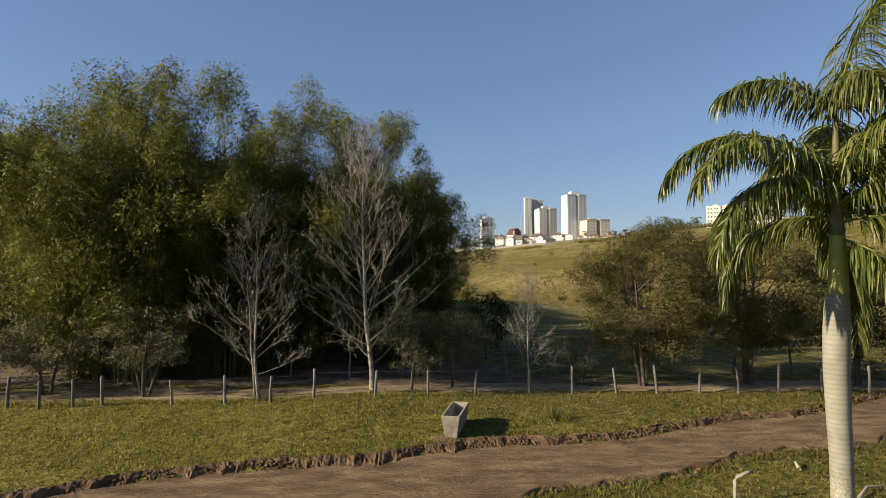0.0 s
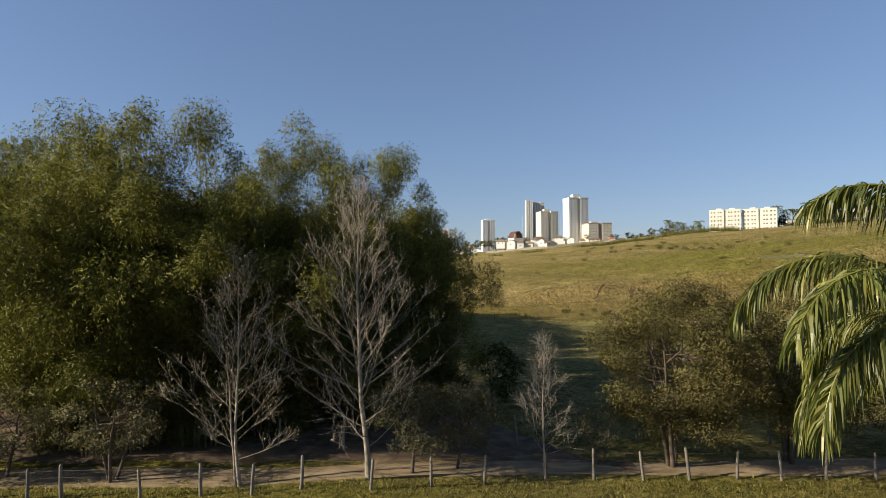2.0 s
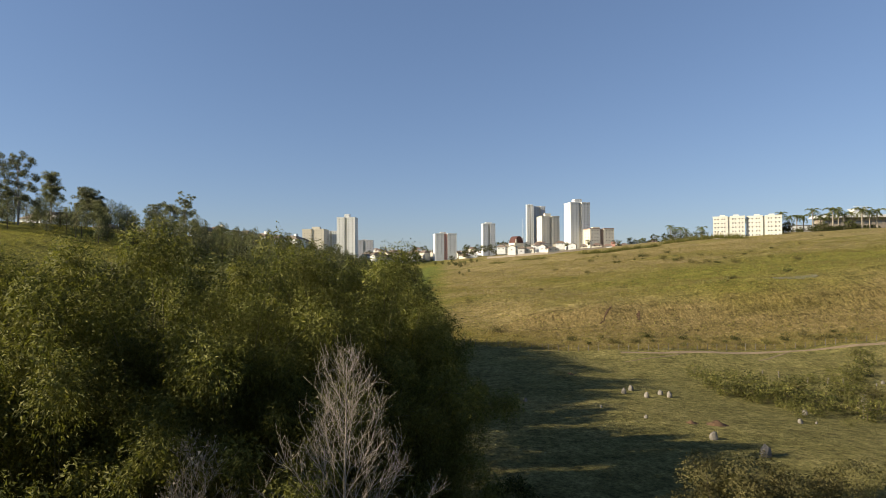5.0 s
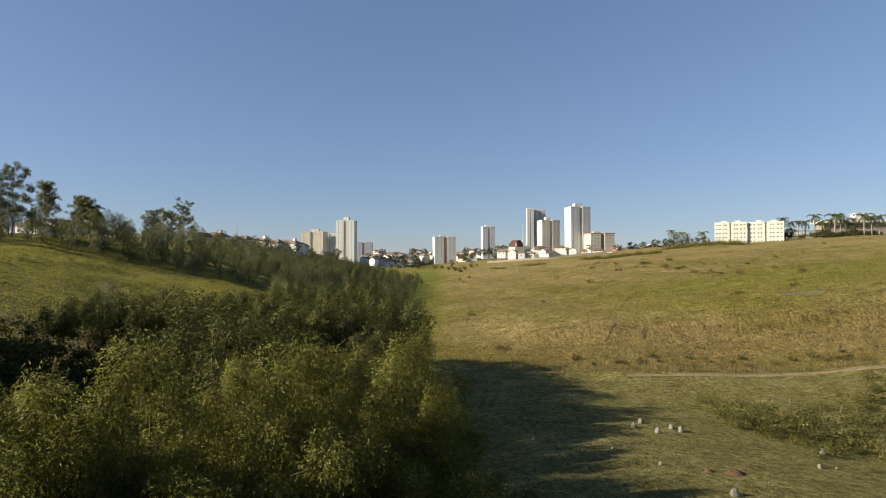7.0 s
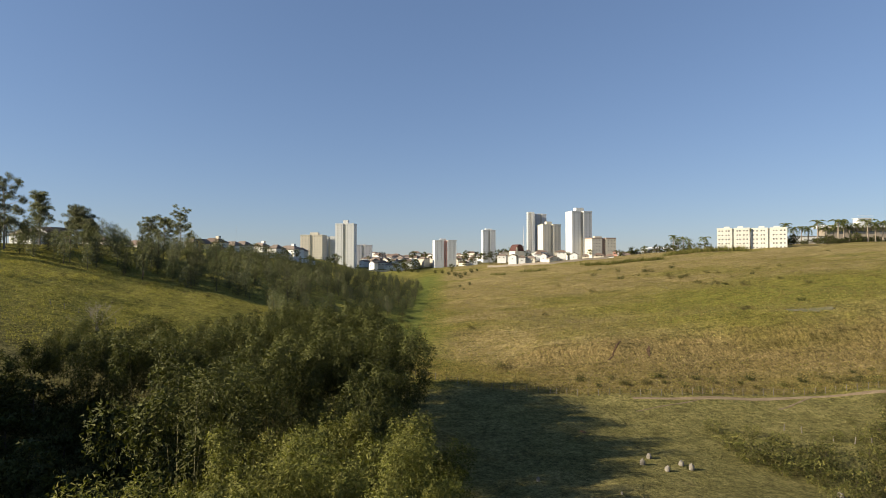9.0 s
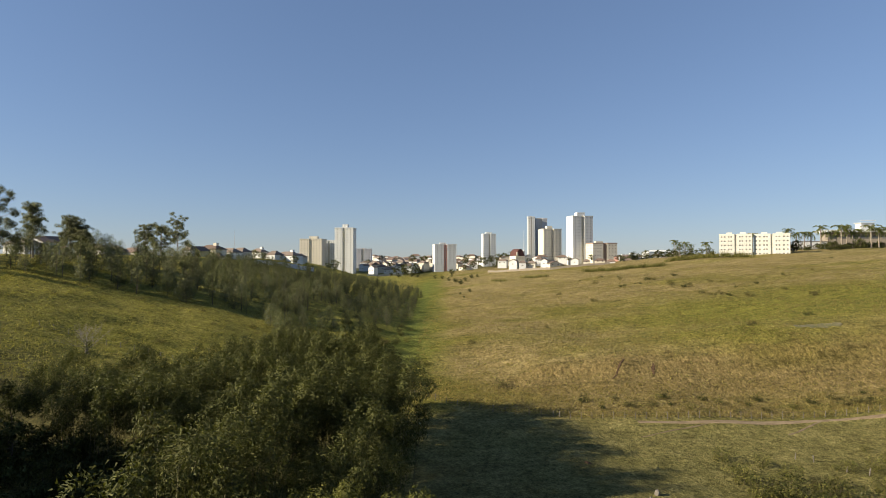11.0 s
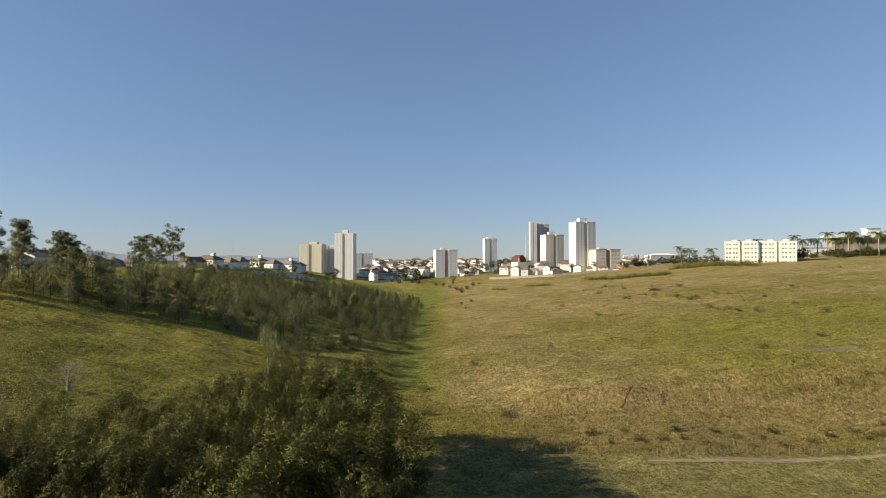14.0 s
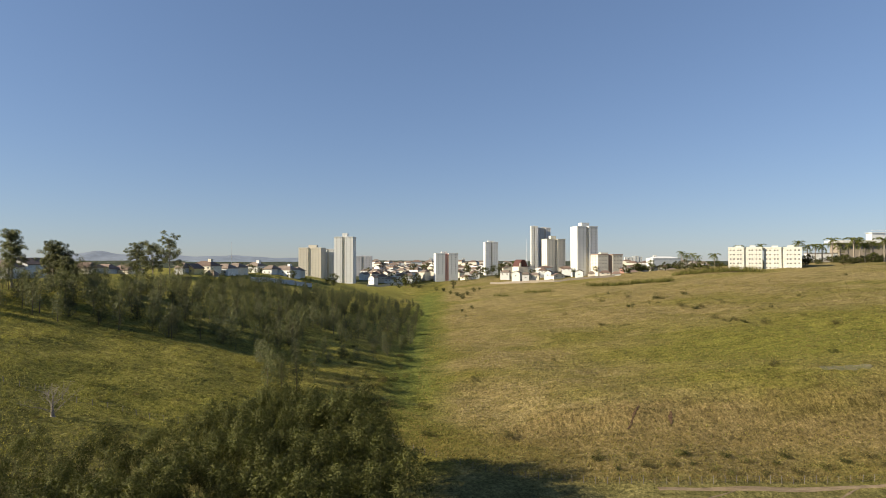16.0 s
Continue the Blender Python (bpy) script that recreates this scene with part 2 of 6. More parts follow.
def grassland():
    """Pasture: green lawn near, dry tawny grass on the slopes, greener in the damp valley."""
    m, nt, out = nodes_of("pasture_grass")
    p = place_of(nt)
    sep = nt.nodes.new("ShaderNodeSeparateXYZ")
    nt.links.new(p, sep.inputs[0])
    X, Y, Z = sep.outputs
    big = noisy(nt, p, 0.022, 7.0, 0.62, (0.7, 1.5, 1.5))
    mid = noisy(nt, p, 0.17, 7.0, 0.7, (1.0, 1.0, 1.0))
    fine = noisy(nt, p, 2.6, 8.0, 0.72)
    tuft = noisy(nt, p, 0.8, 7.0, 0.72, (1.15, 1.0, 1.0))
    green = ramp(nt, mid, [(0.3, (0.135, 0.13, 0.03)), (0.5, (0.21, 0.19, 0.048)), (0.7, (0.29, 0.25, 0.075))])
    dry = ramp(nt, mid, [(0.3, (0.235, 0.183, 0.08)), (0.5, (0.31, 0.245, 0.112)), (0.7, (0.39, 0.312, 0.152))])
    far = calc(nt, "MULTIPLY", calc(nt, "SUBTRACT", Y, 90.0), 0.014, True)
    high = calc(nt, "MULTIPLY", calc(nt, "SUBTRACT", Y, 230.0), 0.006, True)
    # the cut bank and the slope just above it are the driest
    bank = calc(nt, "SUBTRACT", 1.0, calc(nt, "ABSOLUTE", calc(nt, "MULTIPLY", calc(nt, "SUBTRACT", Z, 0.5), 0.2)), True)
    wet = calc(nt, "SUBTRACT", 1.0, calc(nt, "ABSOLUTE", calc(nt, "MULTIPLY", calc(nt, "ADD", X, 14.0), 0.055)), True)
    east = calc(nt, "MULTIPLY", calc(nt, "ADD", X, 6.0), 0.05, True)
    d = calc(nt, "MULTIPLY", calc(nt, "SUBTRACT", big, 0.5), 5.0)
    d = calc(nt, "ADD", d, calc(nt, "MULTIPLY", calc(nt, "MULTIPLY", bank, far), calc(nt, "MULTIPLY", east, 0.75)))
    d = calc(nt, "ADD", d, calc(nt, "MULTIPLY", calc(nt, "MULTIPLY", high, east), 0.45))
    d = calc(nt, "ADD", d, calc(nt, "MULTIPLY", calc(nt, "MULTIPLY", far, east), 0.22))
    d = calc(nt, "SUBTRACT", d, calc(nt, "MULTIPLY", calc(nt, "MULTIPLY", wet, far), 0.9))
    d = calc(nt, "ADD", d, calc(nt, "ADD", 0.16, calc(nt, "MULTIPLY", far, 0.16)), True)
    # a damp green stretch low on the eastern hill
    damp = calc(nt, "MULTIPLY", calc(nt, "MULTIPLY", calc(nt, "SUBTRACT", X, 48.0), 0.016, True), calc(nt, "MULTIPLY", calc(nt, "MULTIPLY", calc(nt, "SUBTRACT", Y, 184.0), 0.04, True), calc(nt, "MULTIPLY", calc(nt, "SUBTRACT", 300.0, Y), 0.016, True)))
    d = calc(nt, "SUBTRACT", d, calc(nt, "MULTIPLY", damp, calc(nt, "ADD", 0.25, big)), True)
    col = mixed(nt, d, green, dry)
    col = mixed(nt, calc(nt, "MULTIPLY", damp, calc(nt, "MULTIPLY", calc(nt, "SUBTRACT", mid, 0.3), 2.2, True)), col, (0.235, 0.24, 0.045))
    # the grazed meadow is short, grey-olive and worn
    worn = calc(nt, "MULTIPLY", calc(nt, "MULTIPLY", calc(nt, "SUBTRACT", Y, 27.0), 0.06, True), calc(nt, "MULTIPLY", calc(nt, "SUBTRACT", 152.0, Y), 0.12, True))
    worn = calc(nt, "MULTIPLY", worn, calc(nt, "ADD", 0.45, calc(nt, "MULTIPLY", tuft, 0.8), True))
    col = mixed(nt, worn, col, ramp(nt, mid, [(0.32, (0.155, 0.142, 0.056)), (0.5, (0.22, 0.2, 0.08)), (0.7, (0.30, 0.265, 0.115))]))
    # the cut bank: rank brown grass
    bend = calc(nt, "MINIMUM", calc(nt, "MAXIMUM", calc(nt, "SUBTRACT", 25.0, X), 0.0), 60.0)
    step = calc(nt, "SUBTRACT", calc(nt, "SUBTRACT", Y, 147.0), calc(nt, "MULTIPLY", calc(nt, "MULTIPLY", bend, bend), 0.016))
    step = calc(nt, "ADD", step, calc(nt, "MULTIPLY", calc(nt, "SUBTRACT", mid, 0.5), 26.0))
    brown = calc(nt, "MULTIPLY", calc(nt, "MULTIPLY", calc(nt, "SUBTRACT", step, 15.0), 0.14, True), calc(nt, "MULTIPLY", calc(nt, "SUBTRACT", 38.0, step), 0.16, True))
    brown = calc(nt, "MULTIPLY", brown, calc(nt, "MULTIPLY", calc(nt, "SUBTRACT", X, 2.0), 0.06, True))
    stalks = noisy(nt, p, 0.9, 6.0, 0.7, (1.6, 0.35, 0.5))
    col = mixed(nt, calc(nt, "MULTIPLY", brown, 0.62), col, ramp(nt, stalks, [(0.35, (0.13, 0.09, 0.04)), (0.5, (0.25, 0.185, 0.08)), (0.65, (0.36, 0.275, 0.13))]))
    # lush strip along the valley floor
    lush = calc(nt, "MULTIPLY", calc(nt, "MULTIPLY", wet, calc(nt, "MULTIPLY", calc(nt, "SUBTRACT", Y, 165.0), 0.02, True)), calc(nt, "MULTIPLY", calc(nt, "SUBTRACT", 560.0, Y), 0.02, True))
    col = mixed(nt, calc(nt, "MULTIPLY", lush, 0.75), col, ramp(nt, mid, [(0.35, (0.10, 0.14, 0.03)), (0.65, (0.20, 0.24, 0.06))]))
    # rank yellow-green grass on the western slope
    rank = calc(nt, "MULTIPLY", calc(nt, "MULTIPLY", calc(nt, "SUBTRACT", -24.0, X), 0.05, True), calc(nt, "MULTIPLY", calc(nt, "SUBTRACT", Y, 115.0), 0.03, True))
    col = mixed(nt, calc(nt, "MULTIPLY", rank, calc(nt, "ADD", 0.25, tuft, True)), col, ramp(nt, mid, [(0.35, (0.2, 0.19, 0.055)), (0.5, (0.3, 0.28, 0.068)), (0.68, (0.39, 0.35, 0.095))]))
    # beyond the town the land is wooded and built over
    remote = calc(nt, "MULTIPLY", calc(nt, "SUBTRACT", Y, 620.0), 0.006, True)
    col = mixed(nt, remote, col, ramp(nt, noisy(nt, p, 0.02, 6.0, 0.7), [(0.4, (0.05, 0.065, 0.045)), (0.58, (0.10, 0.11, 0.08)), (0.68, (0.30, 0.27, 0.24))]))
    soil = ramp(nt, noisy(nt, p, 0.35, 7.0, 0.72), [(0.58, (0, 0, 0)), (0.72, (1, 1, 1))])
    col = mixed(nt, calc(nt, "MULTIPLY", soil, 0.4), col, (0.15, 0.105, 0.06))
    col = mixed(nt, 1.0, col, ramp(nt, fine, [(0.3, (0.30, 0.30, 0.30)), (0.7, (1.22, 1.22, 1.22))]), "MULTIPLY")
    col = mixed(nt, 0.9, col, ramp(nt, tuft, [(0.34, (0.42, 0.45, 0.4)), (0.6, (1.3, 1.3, 1.22))]), "MULTIPLY")
    # cattle-trodden hummocks along the contours, their small shadows painted as darker streaks
    ledge = noisy(nt, p, 0.19, 6.0, 0.62, (0.42, 2.1, 1.0))
    col = mixed(nt, calc(nt, "ADD", 0.05, calc(nt, "MULTIPLY", far, 0.85)), col, mixed(nt, 1.0, col, ramp(nt, ledge, [(0.34, (0.62, 0.65, 0.57)), (0.45, (1.0, 1.02, 0.98)), (0.64, (1.16, 1.15, 1.12))]), "MULTIPLY"))
    b = node(nt, "ShaderNodeBsdfPrincipled", Roughness=1.0)
    b.inputs["Specular IOR Level"].default_value = 0.05
    nt.links.new(col, b.inputs["Base Color"])
    nt.links.new(bumped(nt, calc(nt, "ADD", fine, calc(nt, "ADD", calc(nt, "MULTIPLY", tuft, 2.5), calc(nt, "ADD", calc(nt, "MULTIPLY", mid, 3.0), calc(nt, "MULTIPLY", ledge, 1.0)))), 1.0, 0.42), b.inputs["Normal"])
    nt.links.new(b.outputs[0], out.inputs[0])
    return m


MAT["pasture"] = grassland()
MAT["dirt"] = surface("dirt", [(0.09, 0.055, 0.028), (0.16, 0.102, 0.054), (0.27, 0.185, 0.10)], 1.3, 8.0, 1.0, 1.0, 0.2, "world", squash=(0.45, 1.3, 1.0))
MAT["ash"] = surface("ash", [(0.09, 0.095, 0.035), (0.13, 0.12, 0.06), (0.17, 0.15, 0.10)], 0.5, 5.0, 1.0, 0.6, 0.1, "world")
MAT["pale_dirt"] = surface("pale_dirt", [(0.14, 0.102, 0.06), (0.27, 0.21, 0.13)], 0.7, 8.0, 1.0, 0.8, 0.05, "world", squash=(0.5, 1.3, 1.0))
MAT["crownshaft"] = surface("crownshaft", [(0.17, 0.18, 0.035), (0.33, 0.31, 0.07)], 1.6, 9.0, 0.5, 0.1, squash=(1.0, 1.0, 0.2))
MAT["litter"] = surface("litter", [(0.055, 0.038, 0.025), (0.10, 0.072, 0.045), (0.17, 0.125, 0.08)], 0.9, 14.0, 1.0, 0.9, 0.06, "world")
# blue base colour stands in for the haze over the far hills
MAT["hazed_hill"] = surface("hazed_hill", [(0.16, 0.20, 0.25), (0.20, 0.24, 0.29)], 0.002, 0.02, 1.0, 0.0, 0.0, "world")

# ---- shape helpers ----
def mesh_of(name, verts, faces, mat, smooth=False, normals=None):
    me = bpy.data.meshes.new(name)
    verts = np.asarray(verts, dtype=np.float32).reshape(-1, 3)
    if isinstance(faces, np.ndarray):
        n, k = faces.shape
        me.vertices.add(len(verts))
        me.vertices.foreach_set("co", verts.ravel())
        me.loops.add(n * k)
        me.loops.foreach_set("vertex_index", faces.astype(np.int32).ravel())
        me.polygons.add(n)
        me.polygons.foreach_set("loop_start", np.arange(0, n * k, k, dtype=np.int32))
        me.update(calc_edges=True)
    else:
        me.from_pydata([tuple(v) for v in verts], [], faces)
    me.polygons.foreach_set("use_smooth", np.full(len(me.polygons), smooth, dtype=bool))
    me.materials.append(mat)
    if normals is not None:
        me.polygons.foreach_set("use_smooth", np.ones(len(me.polygons), dtype=bool))
        me.normals_split_custom_set(np.repeat(normals, 3, axis=0))
    return me


def child(name, data, parent, label="", at=None):
    ob = new(name, data)
    ob.parent = parent
    if at is not None:
        ob.matrix_basis = at
    if label:
        tagged(ob, label)
    return ob


def part(name, bm, material, parent, label=""):
    me = bpy.data.meshes.new(name)
    bm.to_mesh(me)
    bm.free()
    me.materials.append(material)
    return child(name, me, parent, label)


def holder(name, at, label, category, group="", kind=""):
    ob = new(name)
    ob.empty_display_size = 0.3
    ob.matrix_basis = at
    return tagged(ob, label, category, group, kind)


def boxes_mesh(name, boxes, mat):
    """One mesh from boxes (x0, y0, z0, x1, y1, z1)."""
    v, f = [], []
    for x0, y0, z0, x1, y1, z1 in boxes:
        b = len(v)
        v += [(x0, y0, z0), (x1, y0, z0), (x1, y1, z0), (x0, y1, z0), (x0, y0, z1), (x1, y0, z1), (x1, y1, z1), (x0, y1, z1)]
        f += [tuple(b + i for i in q) for q in ((0, 3, 2, 1), (4, 5, 6, 7), (0, 1, 5, 4), (1, 2, 6, 5), (2, 3, 7, 6), (3, 0, 4, 7))]
    return mesh_of(name, v, np.array(f), mat)


def tubes(paths, sides=5):
    """Tapered tubes along paths of (points n x 3, radii n): vertices and quads."""
    V, Q, base = [], [], 0
    ang = np.linspace(0, 2 * np.pi, sides, endpoint=False)
    for pts, rad in paths:
        pts, rad = np.asarray(pts, float), np.asarray(rad, float)
        n = len(pts)
        t = np.gradient(pts, axis=0)
        t /= np.linalg.norm(t, axis=1, keepdims=True) + 1e-9
        up = np.tile([0.0, 0.0, 1.0], (n, 1))
        up[np.abs(t[:, 2]) > 0.9] = (1.0, 0.0, 0.0)
        a = np.cross(t, up)
        a /= np.linalg.norm(a, axis=1, keepdims=True) + 1e-9
        b = np.cross(t, a)
        ring = pts[:, None] + rad[:, None, None] * (np.cos(ang)[None, :, None] * a[:, None] + np.sin(ang)[None, :, None] * b[:, None])
        V.append(ring.reshape(-1, 3))
        i = np.arange(n - 1)[:, None] * sides
        j = np.arange(sides)[None]
        k = (j + 1) % sides
        Q.append((base + np.stack([i + j, i + k, i + sides + k, i + sides + j], -1)).reshape(-1, 4))
        base += n * sides
    return np.concatenate(V), np.concatenate(Q)


def unit(a):
    return a / (np.linalg.norm(a, axis=-1, keepdims=True) + 1e-9)


def leaf_quads(centres, ways, length, width, rng):
    """Pointed leaves at centres, along ways: one triangle each."""
    n = len(centres)
    w = unit(ways)
    side = unit(np.cross(w, rng.normal(size=(n, 3))))
    nor = np.cross(w, side)
    ln = (length * rng.uniform(0.7, 1.3, (n, 1)))
    wd = (width * rng.uniform(0.7, 1.3, (n, 1)))
    a = centres - w * ln * 0.42
    V = np.stack([a + side * wd * 0.5, centres + w * ln * 0.58, a - side * wd * 0.5 + nor * wd * 0.2], 1).reshape(-1, 3)
    return V, np.arange(3 * n).reshape(n, 3)


def puffs(rng, centres, radii, per, length, width, squash=0.75, droop=0.4, hollow=0.55):
    """Leaf clumps: leaves spread through the outer part of each ball."""
    C, W, N = [], [], []
    for c, r in zip(centres, radii):
        k = max(6, int(per * r * r))
        d = unit(rng.normal(size=(k, 3)))
        q = rng.uniform(hollow, 1.0, (k, 1)) ** 0.7
        lump = 1 + 0.22 * np.sin(d[:, :1] * 5 + c[0]) * np.sin(d[:, 1:2] * 6 + c[1])
        C.append(c + d * q * r * lump * np.array([1, 1, squash]))
        W.append(d * 0.7 + rng.normal(size=(k, 3)) * 0.6 + np.array([0, 0, -droop]))
        N.append(unit(d + rng.normal(size=(k, 3)) * 0.28))
    V, Q = leaf_quads(np.concatenate(C), np.concatenate(W), length, width, rng)
    N = np.concatenate(N)
    g = np.cross(V[1::3] - V[0::3], V[2::3] - V[0::3])
    flip = (g * N).sum(1) < 0
    Q[flip] = Q[flip][:, ::-1]
    return V, Q, N


# ---- lie of the land ----
# -- terrain --
def smooth_step(a, b, x):
    u = np.clip((x - a) / (b - a), 0, 1)
    return u * u * (3 - 2 * u)


VALLEY_Y = (-400, 26, 45, 65, 100, 140, 180, 250, 323, 379, 450, 550, 650, 800, 1500, 4600)
VALLEY_Z = (0, 0, -0.2, -1.2, -4.4, -4.6, -2.8, 1.5, 3.5, 6.5, 10, 14, 17, 21, 30, 45)


def berm_line(x):
    """The far edge of the dirt road by the lawn."""
    return 13.0 + 0.20 * x + 0.0055 * x * np.abs(x) + 0.35 * np.sin(x * 0.55)


def road_width(x):
    return np.interp(x, (-20, 2, 9, 17, 40), (5.8, 5.5, 4.1, 4.3, 4.6))


def bank_line(x):
    """The foot of the cut bank across the meadow."""
    return 147.0 + 0.016 * np.clip(25 - x, 0, 60) ** 2 + 0.6 * np.sin(x * 0.09)


def terrain(x, y):
    x, y = np.asarray(x, float), np.asarray(y, float)
    v = (np.interp(y, VALLEY_Y, VALLEY_Z) + np.interp(y + 9, VALLEY_Y, VALLEY_Z) + np.interp(y - 9, VALLEY_Y, VALLEY_Z)) / 3
    axis = np.interp(y, (0, 130, 250, 550, 700), (-6, -9, -10, -32, -40))
    s = y - bank_line(x)
    east = np.sqrt(np.maximum(0, x - axis) ** 2 + 16) - 4
    z = v + 0.11 * east * smooth_step(14, 46, s) + 2.2 * smooth_step(28, 33 + 1.5 * np.sin(x * 0.21), s) * smooth_step(12, 40, x) * (1 - smooth_step(36, 90, s))
    z = z - 0.065 * np.clip(x - 25, 0, 45) * smooth_step(40, 90, y) * (1 - smooth_step(120, 150, y)) + 0.07 * np.maximum(0, x - 85) * smooth_step(30, 100, y) * (1 - smooth_step(17, 44, s))
    west = np.maximum(0, axis - x)
    west = np.sqrt(west ** 2 + 36) - 6
    z = z + 0.27 * west * smooth_step(15, 115, y) * (1 - 0.9 * smooth_step(455, 640, y + 0.35 * x + 30))
    z = z + 3.4 * np.exp(-(x / 36) ** 2 - ((y - 238) / 42) ** 2)
    cap = 37 + 8 * smooth_step(60, 200, x) + 0.002 * np.maximum(0, y - 700)
    # behind the eastern brow the land falls away to the town
    cap = cap - (6 + 7 * smooth_step(60, 200, x)) * smooth_step(490, 600, y) * smooth_step(-60, 40, x) * (1 - smooth_step(0.5, 0.62, x / np.maximum(y, 1)))
    z = np.where(y > 60, -4 * np.logaddexp(-z / 4, -cap / 4), z)
    z = z + (0.05 + 0.35 * smooth_step(60, 200, y)) * (np.sin(x * 0.11 + y * 0.05) + np.sin(y * 0.09 - x * 0.04 + 1.0) + 0.5 * np.sin(x * 0.31 + 2 * np.sin(y * 0.13)))
    z = z + 0.4 * np.exp(-((x + 3) / 4.5) ** 2 - ((y - 20) / 3.5) ** 2)
    return z - 0.32 * smooth_step(0.25, -0.55, y - berm_line(x)) * smooth_step(-60, -40, x)
# -- end terrain --


def on_land(x, y, turn=0.0, sink=0.0, size=1.0):
    return pose(x, y, float(terrain(x, y)) - sink, 0, 0, turn) @ Matrix.Scale(size, 4)


def spread_axis(lo, hi, step, low_end, high_end, g_low, g_high):
    mid = list(np.arange(lo, hi, step))
    up, s = [mid[-1]], step
    while up[-1] < high_end:
        s *= g_high
        up.append(up[-1] + s)
    dn, s = [mid[0]], step
    while dn[-1] > low_end:
        s *= g_low
        dn.append(dn[-1] - s)
    return np.array(dn[:0:-1] + mid + up[1:])


def sheet(name, xs, ys, height, mat, smooth=True):
    gx, gy = np.meshgrid(xs, ys)
    gz = height(gx, gy)
    v = np.stack([gx, gy, gz], -1).reshape(-1, 3)
    nx, ny = len(xs), len(ys)
    i = (np.arange(ny - 1)[:, None] * nx + np.arange(nx - 1)[None]).reshape(-1)
    return mesh_of(name, v, np.stack([i, i + 1, i + nx + 1, i + nx], -1), mat, smooth)


def graded(a, b, s0, s1):
    """Steps from a to b whose size goes from s0 to s1."""
    n = max(2, int(round(2 * (b - a) / (s0 + s1))))
    u = np.arange(n) / n
    return a + (b - a) * (u * s0 + u * u * (s1 - s0) / 2) / (s0 + (s1 - s0) / 2)


Y_ROWS = np.concatenate([graded(-400, -20, 40, 4), graded(-20, 4, 4, 0.6), graded(4, 30, 0.5, 0.5), graded(30, 140, 0.6, 2.4), graded(140, 198, 1.0, 1.2), graded(198, 460, 1.4, 7), graded(460, 1200, 8, 40), graded(1200, 4600, 45, 250), [4600.0]])
ground = new("ground", sheet("ground", spread_axis(-30, 40, 0.9, -4500, 4500, 1.05, 1.05), Y_ROWS, terrain, MAT["pasture"]))
tagged(ground, "grassy pasture with green lawn and dry tawny slopes", "ground", kind="structure")

# ---- plants ----
def scatter(protos, places):
    """Stand the models at the places in turn: each model itself first, then copies of it."""
    first = {}
    for k, m in places:
        if k in first:
            copy_thing(protos[k], m)
        else:
            first[k] = m
    for k, m in first.items():
        protos[k].matrix_basis = m


def sprays(rng, centres, radii, per, length, width):
    """Feathery plumes: drooping twigs out of each centre, with leaves hanging along them."""
    C, W, N = [], [], []
    for c, r in zip(centres, radii):
        k = max(4, int(per * r * r / 7))
        d = unit(rng.normal(size=(k, 3)) + np.array([0, 0, 0.35]))
        ln = r * rng.uniform(0.55, 1.3, (k, 1))
        for s in (0.25, 0.45, 0.6, 0.72, 0.84, 0.93, 1.0):
            s = s + rng.uniform(-0.08, 0.08, (k, 1))
            C.append(c + d * ln * s + np.array([0, 0, -0.42]) * ln * s * s + rng.normal(size=(k, 3)) * 0.3 * length)
            W.append(d * np.array([1, 1, 0.5]) * 0.7 + rng.normal(size=(k, 3)) * 0.5 + np.array([0, 0, -0.75]))
            N.append(unit(d + rng.normal(size=(k, 3)) * 0.6))
    V, Q = leaf_quads(np.concatenate(C), np.concatenate(W), length, width, rng)
    N = np.concatenate(N)
    g = np.cross(V[1::3] - V[0::3], V[2::3] - V[0::3])
    flip = (g * N).sum(1) < 0
    Q[flip] = Q[flip][:, ::-1]
    return V, Q, N


